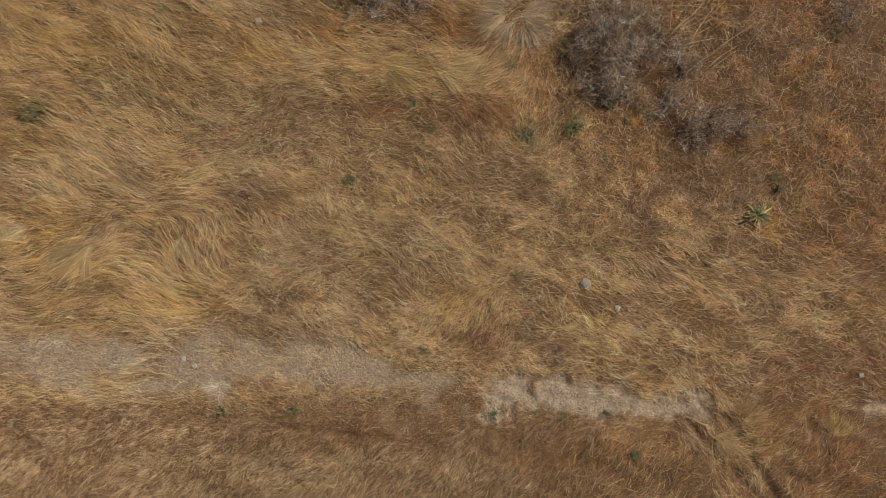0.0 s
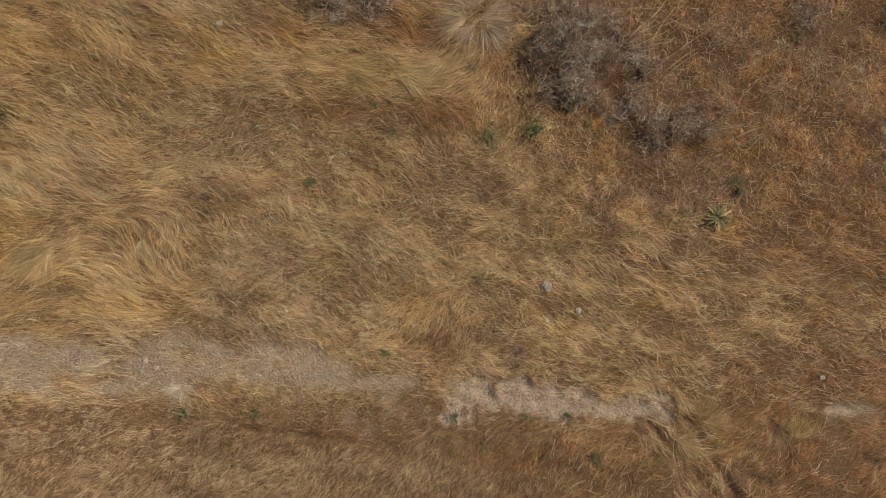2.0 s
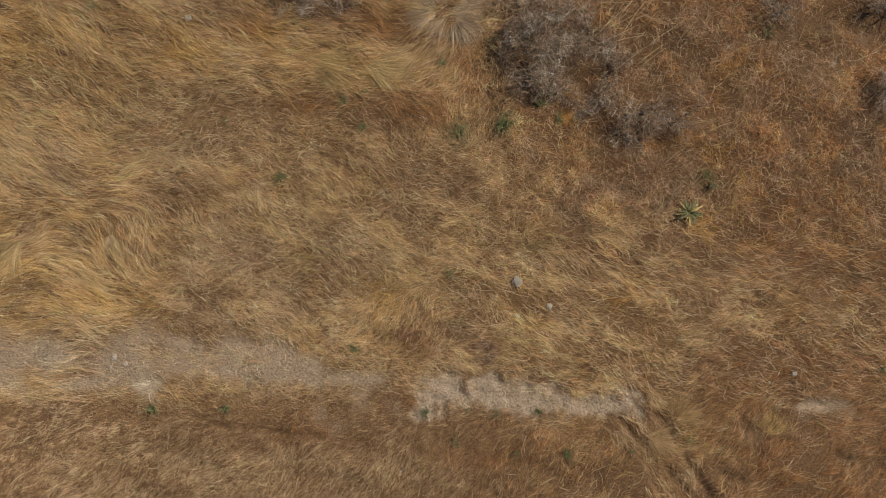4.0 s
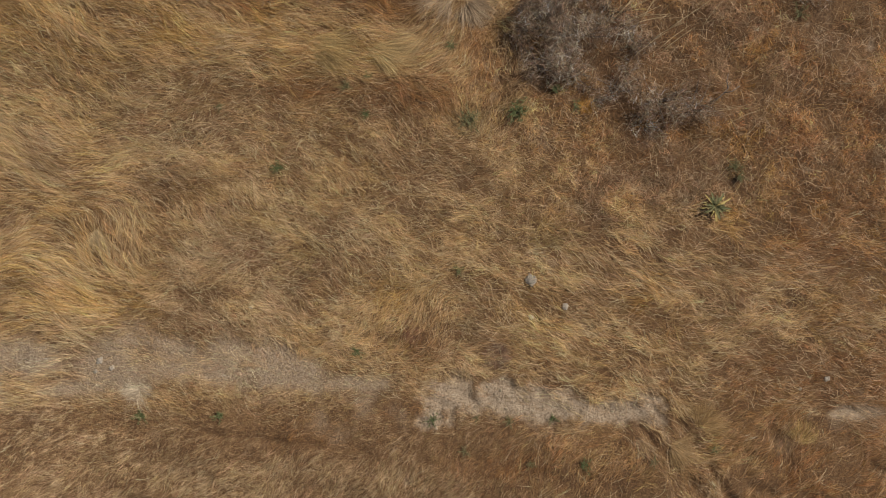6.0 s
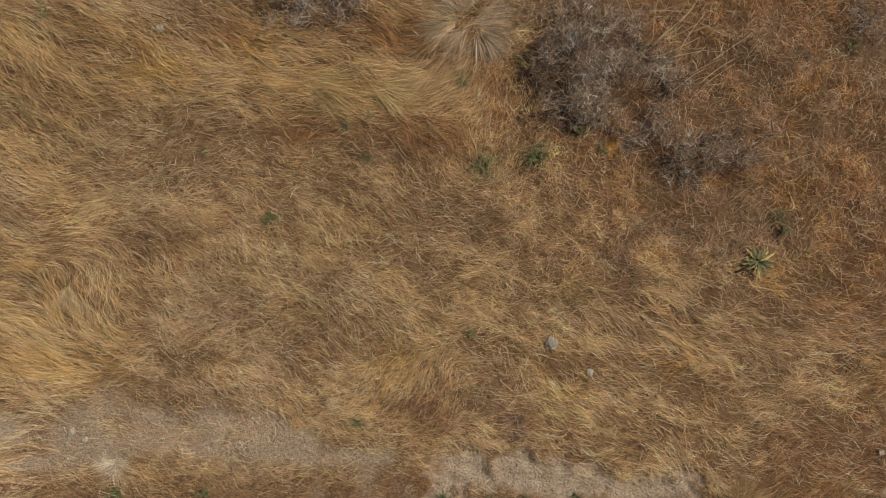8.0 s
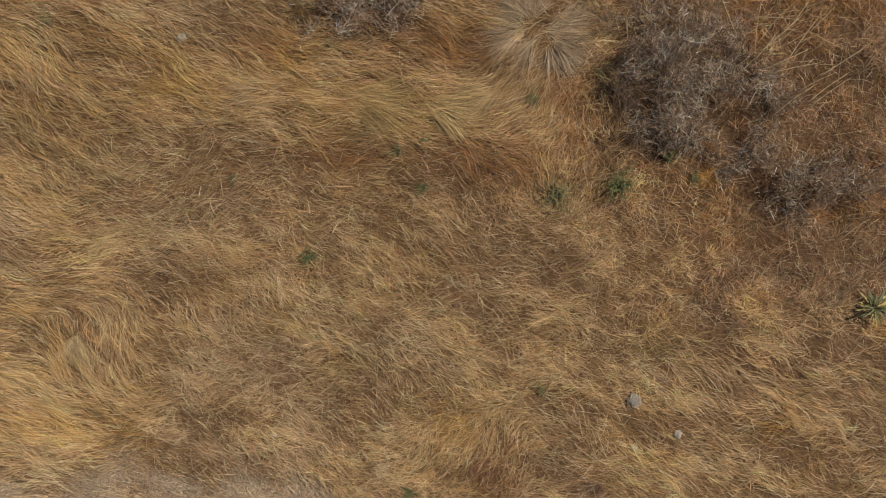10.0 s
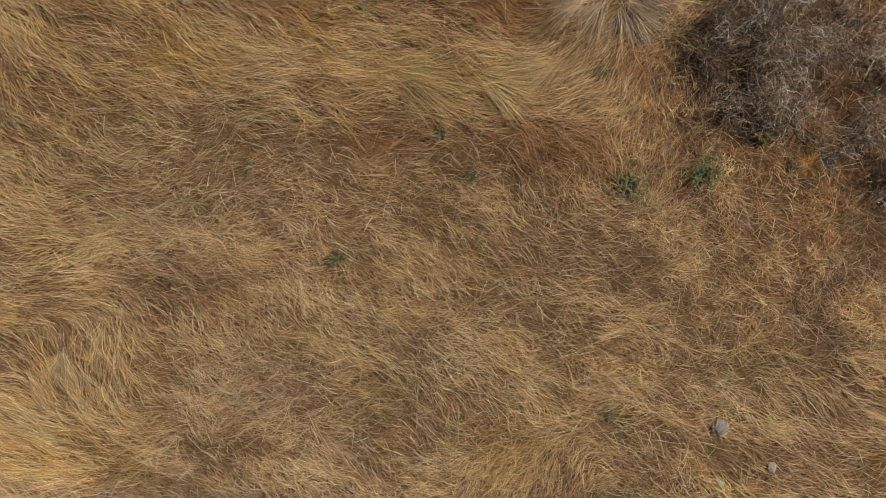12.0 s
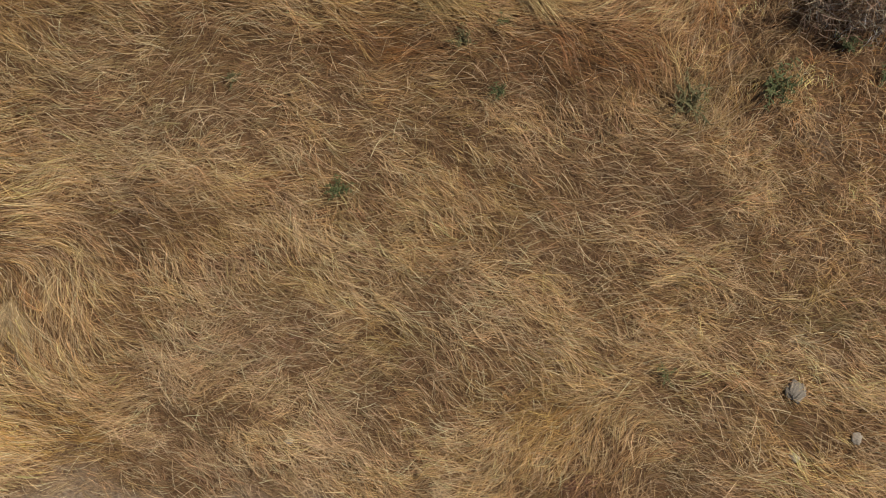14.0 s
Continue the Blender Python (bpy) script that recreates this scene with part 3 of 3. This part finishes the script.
def thatch():
    n = 290000
    x, y = scatter(n)
    inside = (x > -9.9) & (x < 11.4) & (y > -5.9) & (y < 6.0)
    keep = rng.random(n) > np.maximum(np.maximum(0.72 * bare(x, y), 0.1 * worn(x, y)), 0.9 * np.clip(1.3 * spots(x, y, BRUSH), 0, 1))
    keep &= inside | (rng.random(n) < 0.3)
    keep &= rng.random(n) > 0.8 * gaps(x, y)
    x, y = x[keep], y[keep]
    n = len(x)
    r = rust(x, y) * step(0.5, 3.0, x) * step(-0.6, 1.2, y)
    low = step(-2.4, -3.2, y)
    stray = rng.normal(size=n) * (0.8 - 0.4 * swept(x, y) + 0.55 * r)
    length = rng.uniform(0.06, 0.18, n) * (1 - 0.3 * low)
    rise = rng.uniform(0.05, 0.45 + 0.5 * r + 0.2 * low, n)
    blotch = 1 + r * (0.8 * step(0.3, 0.7, fbm(x, y, 0.38, 6)) - 0.3)
    # thatch tint is dimmed, most in the troughs, for shade beneath the locks
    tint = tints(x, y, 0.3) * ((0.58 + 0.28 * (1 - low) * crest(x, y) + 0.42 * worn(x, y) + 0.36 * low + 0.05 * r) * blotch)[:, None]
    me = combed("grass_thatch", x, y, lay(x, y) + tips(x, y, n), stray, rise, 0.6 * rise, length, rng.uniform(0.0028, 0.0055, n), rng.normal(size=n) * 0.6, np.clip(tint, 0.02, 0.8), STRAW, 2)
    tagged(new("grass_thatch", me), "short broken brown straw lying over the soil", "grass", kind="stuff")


def pale_stems():
    """Bleached stems over the rest, thin and bent; in the rusty tangle they cross every way."""
    n = 66000
    x, y = scatter(n)
    keep = rng.random(n) > np.maximum(np.maximum(bare(x, y), 0.6 * worn(x, y)), np.maximum(0.8 * step(-2.9, -3.4, y), 0.35 * step(1.5, 4.0, x)))
    keep &= rng.random(n) > np.maximum(0.7 * np.clip(1.3 * spots(x, y, BRUSH), 0, 1), 0.7 * spots(x, y, RUSTY) * step(3.0, 2.2, x))
    x, y = x[keep], y[keep]
    n = len(x)
    r = step(1.5, 4.0, x) * step(-0.6, 1.2, y)
    stray = rng.normal(size=n) * (0.75 - 0.4 * swept(x, y) + 0.7 * r)
    rise = rng.uniform(0.3, 0.75, n)
    tint = (0.6 * PALE + 0.4 * tints(x, y, 0.1)) * rng.uniform(1.0, 1.65, (n, 1)) * (1 - 0.13 * r)[:, None]
    me = combed("grass_stems", x, y, lay(x, y) + tips(x, y, n), stray, rise, 0.6 * rise, rng.uniform(0.12, 0.38, n), rng.uniform(0.0026, 0.0048, n) * (1 + 0.3 * step(1.5, 4.0, x)), rng.normal(size=n) * 0.4, np.clip(tint, 0, 0.85), STRAW)
    tagged(new("grass_stems", me), "thin bleached straw stems standing out of the grass", "grass", kind="stuff")


def far_grass():
    """Thin tufts over the pasture beyond, out to sixty metres."""
    n = 40000
    a, d = rng.uniform(0, 2 * math.pi, n), 8 + 55 * rng.random(n) ** 0.8
    x, y = 0.7 + 1.3 * d * np.cos(a), d * np.sin(a)
    out = (x < AREA[0]) | (x > AREA[1]) | (y < AREA[2]) | (y > AREA[3])
    x, y = x[out], y[out]
    n = len(x)
    a = -0.35 + rng.normal(size=n) * 0.7
    rise = rng.uniform(0.3, 0.9, n)
    way = np.stack([np.cos(a), np.sin(a), rise], axis=1)
    bend = np.stack([rng.normal(size=n) * 0.2, rng.normal(size=n) * 0.2, -0.6 * rise], axis=1)
    root = np.stack([x, y, height(x, y) - 0.02], axis=1)
    me = ribbons("far_grass", root, way, bend, rng.uniform(0.25, 0.55, n), rng.uniform(0.012, 0.03, n), rng.normal(size=n) * 0.6, tints(x, y, 0.2), STRAW, (0.0, 0.55))
    tagged(new("far_grass", me), "dry golden grass tufts over the pasture beyond", "grass", kind="stuff")


locks()
far_grass()
thatch()
pale_stems()


# ---- distinct tussocks ----
def tussock(x, y, radius, n, tint, label, facing=0.0, opening=360.0, steep=0.7):
    """A tussock whose bundles of blades fan out through an opening angle about the way that it faces."""
    base = thing("grass_tussock", x, y, label, "grass tussock")
    for share, name in ((0.7, "blade_fan"), (0.3, "dead_fan")):
        k, sets = int(n * share), 46
        bundle = rng.integers(0, sets, k)
        at = radians(facing) + radians(opening) * (rng.random(sets) - 0.5)
        loose = 1.0 if opening > 150 else 0.35
        swirl, reach, glow, out = rng.normal(size=sets) * 0.4 * loose, rng.uniform(0.45, 1.1, sets), rng.lognormal(-0.1, 0.25, sets), rng.random(sets) ** 0.7
        a = at[bundle] + rng.normal(size=k) * 0.10
        rr = radius * (0.1 + 0.45 * out[bundle]) + rng.normal(size=k) * 0.025
        root = np.stack([rr * np.cos(a), rr * np.sin(a), np.zeros(k)], axis=1) + rng.normal(size=(k, 3)) * (0.02, 0.02, 0.0)
        root[:, 2] = height(x + root[:, 0], y + root[:, 1]) - height(x, y)
        a = a + loose * (0.3 * rng.normal(size=sets))[bundle] + rng.normal(size=k) * 0.08
        rise = rng.uniform(0.5, 1.0, k) * steep
        b = swirl[bundle] + rng.normal(size=k) * 0.1
        way = np.stack([np.cos(a), np.sin(a), rise], axis=1)
        bend = np.stack([0.2 * np.cos(a) - b * np.sin(a), 0.2 * np.sin(a) + b * np.cos(a), -0.8 * rise], axis=1)
        colour = np.array(tint) * (1.0 if name == "blade_fan" else 0.65) * (glow[bundle] * (1 + 0.1 * rng.normal(size=k)))[:, None] * np.ones((k, 3))
        me = ribbons(name, root, way, bend, radius * reach[bundle] * rng.uniform(0.5, 1.0, k), rng.uniform(0.003, 0.006, k), rng.normal(size=k) * 0.6, np.clip(colour, 0.02, 0.9), STRAW)
        tagged(part(name, me, base), kind="stuff")


for sx, sy, sr, sn, facing, opening in [(1.38, 4.98, 0.6, 900, 172, 95), (1.62, 4.97, 0.64, 900, -10, 95), (1.7, 4.78, 0.5, 450, -62, 70), (1.45, 5.12, 0.5, 400, 100, 110), (1.5, 4.85, 0.45, 300, 230, 60)]:
    tussock(sx, sy, sr, sn, (0.60, 0.46, 0.31), "pale tussock of dry grass combed outward", facing, opening, 0.6)
tussock(-4.85, -2.98, 0.35, 800, (0.66, 0.56, 0.42), "small bleached straw tussock beside the track", 250, 200)
tussock(-7.5, 0.2, 0.9, 2200, (0.68, 0.51, 0.26), "long golden grass tussock combed over to one side", 225, 50, 0.45)
tussock(-8.9, 0.5, 0.6, 900, (0.68, 0.54, 0.32), "long golden grass tussock combed over to one side", 205, 45, 0.4)
tussock(-5.6, 0.3, 0.45, 600, (0.66, 0.51, 0.30), "long golden grass tussock combed over to one side", 265, 60, 0.4)
tussock(-1.5, 4.0, 0.9, 1300, (0.64, 0.47, 0.22), "long golden grass tussock combed over to one side", -14, 40, 0.4)
tussock(-0.3, 3.9, 0.7, 900, (0.64, 0.48, 0.24), "long golden grass tussock combed over to one side", -20, 45, 0.4)
tussock(0.95, 4.05, 0.6, 600, (0.60, 0.44, 0.22), "long golden grass tussock combed over to one side", 205, 60, 0.4)
tussock(4.17, 2.72, 0.17, 600, (0.66, 0.36, 0.09), "orange tuft of dead grass at the brush", 60, 360, 1.2)
tussock(6.5, -3.75, 0.5, 800, (0.58, 0.39, 0.18), "golden tussock of long dry grass beside the track", 50, 130)
tussock(8.55, -4.1, 0.45, 750, (0.58, 0.41, 0.17), "golden tussock of long dry grass beside the track", 70, 110)
tussock(2.4, -2.3, 0.36, 1500, (0.27, 0.165, 0.108), "dark reddish-brown clump of dead weed stems", 0, 360, 2.2)
tussock(0.7, -1.85, 0.26, 900, (0.28, 0.15, 0.09), "dark reddish-brown clump of dead weed stems", 0, 360, 2.2)
tussock(-8.75, 2.9, 0.36, 1100, (0.135, 0.125, 0.04), "dark olive-green tuft of living grass", 160, 300, 1.1)
tussock(5.9, -4.1, 0.5, 700, (0.55, 0.38, 0.19), "tawny tussock leaning away from the track", -25, 90)


# ---- dry brush ----
def dry_shrub(x, y, radius, tall, n, label="leafless grey dry shrub with tangled brittle twigs"):
    """Some crooked stems, each ending in small sprays of short twigs, with dark gaps between the sprays."""
    base = thing("dry_shrub", x, y, label, "shrub", "dry brush", turn=rng.uniform(0, 360))
    knots = []
    for _ in range(13):
        a, lean = rng.uniform(0, 2 * math.pi), rng.uniform(0.15, 1.1)
        pts, p = [], Vector((0.04 * math.cos(a), 0.04 * math.sin(a), -0.03))
        d = Vector((math.cos(a) * lean, math.sin(a) * lean, 0.75))
        for i in range(6):
            pts.append(p.copy())
            p = p + d.normalized() * (radius * 0.24) * Vector((1, 1, tall / radius)).length / 1.5
            d += Vector((rng.normal() * 0.3, rng.normal() * 0.3, rng.normal() * 0.15 - 0.12))
        knots += pts[2:]
        part("stem", mesh_from("stem", *tube(pts, [0.012, 0.010, 0.008, 0.006, 0.004, 0.002]), BARK), base)
    knots = np.array([tuple(k) for k in knots])
    fan = 0.8 * rng.normal(size=knots.shape) * (1, 1, 0.5) + (0, 0, 0.45)
    tone = rng.lognormal(0.05, 0.5, len(knots))
    k = rng.integers(0, len(knots), n)
    root = knots[k] + rng.normal(size=(n, 3)) * (0.075, 0.075, 0.05)
    root[:, 2] = np.clip(root[:, 2], 0.0, tall)
    way = fan[k] + rng.normal(size=(n, 3)) * 0.75
    bend = rng.normal(size=(n, 3)) * 0.35
    shade = np.array((0.37, 0.262, 0.182)) * tone[k][:, None] * rng.lognormal(0, 0.48, (n, 1)) * (1 + 0.05 * rng.normal(size=(n, 3)))
    me = ribbons("twig_tangle", root, way, bend, rng.uniform(0.06, 0.22, n), rng.uniform(0.003, 0.007, n), rng.uniform(-1.5, 1.5, n), np.clip(shade, 0.03, 0.62), TWIG, (0.0, 0.5))
    tagged(part("twig_tangle", me, base), kind="stuff")


for sx, sy, sr, sh, sn in [(3.2, 5.05, 0.55, 0.5, 2600), (3.85, 4.8, 0.55, 0.45, 2400), (3.3, 4.25, 0.5, 0.5, 2300), (4.0, 4.1, 0.6, 0.55, 2800), (3.2, 3.55, 0.5, 0.45, 2300),
                           (3.65, 4.45, 0.5, 0.42, 2000), (3.6, 3.8, 0.4, 0.35, 1300), (4.5, 4.55, 0.45, 0.35, 1500), (5.0, 3.95, 0.32, 0.3, 1100), (3.9, 3.35, 0.42, 0.3, 1300), (4.75, 3.0, 0.42, 0.3, 1500), (5.55, 2.8, 0.45, 0.35, 1600),
                           (6.25, 2.7, 0.4, 0.35, 1300), (5.3, 2.35, 0.3, 0.2, 800), (-1.6, 5.25, 0.5, 0.4, 2000), (-0.85, 5.3, 0.45, 0.35, 1700), (-0.3, 5.45, 0.3, 0.25, 700), (10.8, 4.95, 0.5, 0.45, 1700),
                           (10.9, 3.3, 0.4, 0.3, 1100), (8.6, 5.0, 0.35, 0.25, 900), (-1.6, 6.1, 0.6, 0.5, 1500), (3.6, 5.9, 0.7, 0.6, 2000)]:
    dry_shrub(sx, sy, sr * 1.15, sh * 1.1, int(sn * 0.85))


# ---- green weeds and the thistle ----
def leaf_mesh(name, mat, wide=0.22, notch=0.0, curl=0.25):
    """A leaf one unit long, folded along its rib and drooping to its tip."""
    verts, faces, rows = [], [], 7
    for i in range(rows):
        s = i / (rows - 1)
        w = wide * math.sin(math.pi * min(0.98, 0.08 + 0.92 * s)) ** 0.8 * (1 + notch * (1 if i % 2 else -1))
        z = 0.25 * s - curl * s * s
        verts += [(s, -w / 2, z + 0.25 * w), (s, 0, z), (s, w / 2, z + 0.25 * w)]
    for i in range(rows - 1):
        a = 3 * i
        faces += [(a, a + 3, a + 4, a + 1), (a + 1, a + 4, a + 5, a + 2)]
    return mesh_from(name, verts, faces, mat)


GREEN_LEAVES = [leaf_mesh("leaf", LEAF, 0.15, 0.0), leaf_mesh("leaf", LEAF, 0.24, 0.14, 0.4)]
SAGE_LEAVES = [leaf_mesh("leaf", SAGE, 0.13, 0.0), leaf_mesh("leaf", SAGE, 0.2, 0.15, 0.35)]
THISTLE_GREEN = plain_material("thistle_leaf", (0.12, 0.13, 0.055), (0.25, 0.25, 0.12), 30.0, 0.65, 0.2, 0.2)
THISTLE_LEAVES = [leaf_mesh("leaf", SAGE, 0.19, 0.35, 0.4), leaf_mesh("leaf", THISTLE_GREEN, 0.19, 0.35, 0.4), leaf_mesh("leaf", YELLOWED, 0.15, 0.35, 0.45)]


def weed(x, y, radius, stems, leaves, meshes, label, name="green_weed", category="weed"):
    base = thing(name, x, y, label, category, "green weeds", turn=rng.uniform(0, 360))
    for k in range(stems):
        a, out = 2 * math.pi * (k + rng.uniform(0, 0.7)) / stems, rng.uniform(0.25, 0.9)
        pts = [Vector((math.cos(a) * radius * out * s, math.sin(a) * radius * out * s, radius * 0.62 * (s - 0.35 * s * s * out))) for s in (0, 0.35, 0.7, 1)]
        stem = part("stem", mesh_from("stem", *tube(pts, [0.006, 0.005, 0.004, 0.002], 4), STEM), base)
        for j in range(leaves):
            s = (j + 0.6) / leaves
            p = pts[0].lerp(pts[3], s) + Vector((0, 0, 0.2 * radius * s * (1 - s)))
            size = radius * rng.uniform(0.16, 0.34) * (1 - 0.35 * s)
            m = Matrix.Translation(p) @ pose(0, 0, 0, rng.uniform(-25, 25), rng.uniform(-45, 15), rng.uniform(0, 360)) @ Matrix.Diagonal((size, size, size, 1))
            part("leaf", meshes[rng.integers(0, len(meshes))], stem, m)
    return base


FRESH, DUSTY = "small fresh green weed growing among dry grass", "dusty grey-green weed with many thin leaves"
for wx, wy, wr, ws, kind in [(-3.2, -3.5, 0.2, 5, 0), (-4.8, -3.52, 0.2, 5, 0), (-0.42, -2.2, 0.18, 5, 0), (-2.0, 1.5, 0.2, 6, 0), (-0.2, 3.3, 0.13, 3, 0), (-0.25, 2.56, 0.15, 5, 0),
                             (1.45, 3.92, 0.17, 5, 0), (3.53, 3.05, 0.2, 7, 0), (1.85, 2.45, 0.32, 7, 1), (2.78, 2.6, 0.3, 8, 0), (7.12, 1.52, 0.22, 7, 1), (7.22, 1.3, 0.18, 6, 1), (4.18, -4.5, 0.2, 5, 0),
                             (3.1, -4.5, 0.15, 4, 1), (6.85, -4.2, 0.15, 4, 0), (5.6, -4.45, 0.16, 4, 1), (1.1, -3.6, 0.18, 4, 0), (3.55, -3.58, 0.16, 4, 0), (2.65, -3.62, 0.16, 4, 1),
                             (1.75, -4.25, 0.15, 4, 1), (-8.75, 2.9, 0.26, 6, 1), (-3.15, 2.7, 0.14, 4, 1), (-0.62, 3.1, 0.2, 4, 1), (3.95, 2.7, 0.16, 5, 0), (10.95, -2.65, 0.15, 4, 0),
                             (8.35, 4.55, 0.22, 5, 1), (2.0, -3.55, 0.14, 3, 1), (-5.95, 5.1, 0.2, 4, 1), (1.62, -0.55, 0.14, 3, 0)]:
    weed(wx, wy, wr * 1.2, ws + 2, 18, (GREEN_LEAVES, SAGE_LEAVES)[kind], (FRESH, DUSTY)[kind])


def thistle(x, y):
    base = thing("thistle", x, y, "low thistle rosette with green centre and yellowing spiny outer leaves", "thistle", turn=15)
    for ring, (n, size, tip, kinds) in enumerate([(13, 0.35, -9, (2, 2, 2)), (14, 0.29, -15, (2, 2, 1)), (13, 0.23, -20, (1, 0, 0)), (10, 0.15, -38, (1, 0, 1))]):
        for k in range(n):
            m = pose(0, 0, 0.09 + 0.02 * ring, 0, 0, 360 * (k + 0.37 * ring) / n + rng.uniform(-22, 22)) @ pose(0.02, 0, 0, rng.uniform(-18, 18), tip + rng.uniform(-12, 10), 0)
            s, kind = size * rng.uniform(0.55, 1.2), kinds[rng.integers(0, 3)]
            part("leaf", THISTLE_LEAVES[kind], base, m @ Matrix.Diagonal((0.9 * s, rng.uniform(0.6, 0.95) * s, s, 1)), ("", "", "yellowed spiny leaf")[kind])


thistle(6.7, 0.72)


# ---- stones, clods and dung ----
def lump_mesh(name, mat, seed, flat=0.5, rough=0.25, detail=2):
    bm = bmesh.new()
    bmesh.ops.create_icosphere(bm, subdivisions=detail, radius=1.0)
    for v in bm.verts:
        v.co *= 1 + rough * (noise.noise(v.co * 1.3 + Vector((seed * 3.1, 0, 0))) + 0.5 * noise.noise(v.co * 3.1 + Vector((0, seed, 0))))
        v.co.z *= flat
    me = bpy.data.meshes.new(name)
    bm.to_mesh(me)
    bm.free()
    me.polygons.foreach_set("use_smooth", [True] * len(me.polygons))
    me.materials.append(mat)
    return me


STONES = [lump_mesh("stone", STONE, k, 0.38, 0.5, 3) for k in range(4)]
for sx, sy, size, turn in [(-3.93, 4.85, 0.11, 20), (3.78, -1.28, 0.09, 70), (3.08, -1.5, 0.08, 130), (9.08, -2.75, 0.09, 10), (-5.65, -2.4, 0.1, 80),
                           (-5.4, -2.55, 0.08, 30), (8.55, -2.95, 0.05, 0), (-5.75, -2.62, 0.06, 200), (-2.55, -1.3, 0.06, 10)]:
    ob = new("stone", STONES[rng.integers(0, 4)])
    ob.matrix_world = pose(sx, sy, float(height(sx, sy)) + 0.2 * size, 0, 0, turn) @ Matrix.Diagonal((size * 0.75, size * 0.6, size * 0.6, 1))
    tagged(ob, "weathered grey stone half buried in straw", "stone", "stones")


def dung_pat(x, y, size):
    base = thing("dung_pat", x, y, "old dried grey cow pat with a cracked ridged crust", "dung pat", turn=30)
    part("crust", lump_mesh("crust", DUNG, 5, 0.22, 0.45, 3), base, pose(0, 0, 0.045) @ Matrix.Diagonal((size, size * 1.2, size, 1)))
    for k in range(5):
        part("ridge", lump_mesh("ridge", STONE, 9 + k, 0.5, 0.3, 1), base,
             pose(size * 0.12 * (k % 2) - 0.02, size * (0.45 * k - 0.9), 0.045 + 0.18 * size, 0, 0, 10 * k) @ Matrix.Diagonal((size * 0.6, size * 0.13, size * 0.16, 1)))


dung_pat(3.08, -0.75, 0.1)

CLODS = [lump_mesh("clod", CLOD, k + 20, 0.45, 0.4, 2) for k in range(5)]
clods = 0
while clods < 150:
    x, y = rng.uniform(0.3, 6.2), rng.uniform(-4.1, -2.7)
    if bare(x, y) < 0.5:
        continue
    size = 0.008 + 0.024 * rng.random() ** 4
    ob = new("clod", CLODS[clods % 5])
    ob.matrix_world = pose(x, y, float(height(x, y)) + 0.3 * size, 0, 0, rng.uniform(0, 360)) @ Matrix.Diagonal((size * 1.3, size, size, 1))
    tagged(ob, "crumbled pale clod of dry soil on the track", "clod", "clods on the track")
    clods += 1


# ---- fallen stalks and a dead branch ----
def stalk_mesh(seed):
    pts = [Vector((s, 0.05 * math.sin(2.5 * s + seed), 0.12 + 0.10 * s - 0.05 * s * s)) for s in (0, 0.25, 0.5, 0.75, 1.0)]
    return mesh_from("fallen_stalk", *tube(pts, [0.006, 0.006, 0.005, 0.004, 0.002], 5), STALK)


STALKS = [stalk_mesh(k) for k in range(4)]
LEANING = [(rng.normal(4.95, 0.38), rng.normal(4.5, 0.33), rng.uniform(0.35, 0.95), rng.normal(38, 22)) for _ in range(26)]
LEANING += [(rng.normal(6.1, 0.5), rng.normal(2.6, 0.3), rng.uniform(0.3, 0.7), rng.normal(30, 40)) for _ in range(10)]
LEANING += [(rng.uniform(4.5, 10.8), rng.uniform(1.4, 5.2), rng.uniform(0.3, 0.6), rng.uniform(0, 180)) for _ in range(26)]
for fx, fy, span, turn in LEANING + [(5.2, 4.3, 0.9, 60), (5.35, 3.95, 0.7, 25), (5.0, 3.6, 0.8, 35), (4.5, 4.95, 0.9, 115), (6.4, 4.25, 0.6, 50), (5.9, 3.3, 0.6, 15), (6.0, 4.75, 0.5, 160), (6.6, 2.6, 0.7, 10),
                           (5.6, 3.7, 0.8, 40), (4.7, 4.2, 0.7, 20), (7.2, 3.6, 0.5, 95), (10.4, 3.0, 0.6, 45), (10.0, 3.8, 0.7, 30), (4.2, 3.5, 0.5, 55), (3.3, 2.0, 0.35, -30), (6.9, 2.5, 0.5, -60)]:
    ob = new("fallen_stalk", STALKS[rng.integers(0, 4)])
    ob.matrix_world = pose(fx, fy, float(height(fx, fy)) + 0.12 * min(1, 3 * float(spots(fx, fy, BRUSH))), 0, 0, turn) @ Matrix.Diagonal((span, span, 1, 1))
    tagged(ob, "long bleached plant stalk fallen across the brush", "stalk", "fallen stalks")

branch = thing("dead_branch", 6.55, 2.75, "dark forked dead branch lying on the brush", "branch", turn=25)
for name, pts in (("limb", [(0, 0, 0.1), (0.2, 0.02, 0.16), (0.4, 0.1, 0.2), (0.55, 0.25, 0.22)]), ("fork", [(0.3, 0.06, 0.18), (0.45, 0.02, 0.22), (0.6, 0.05, 0.26)]),
                  ("fork", [(0.4, 0.1, 0.2), (0.42, 0.25, 0.25), (0.5, 0.36, 0.27)])):
    part(name, mesh_from(name, *tube([Vector(p) for p in pts], [0.012, 0.01, 0.007, 0.004][:len(pts)], 5), BARK), branch)
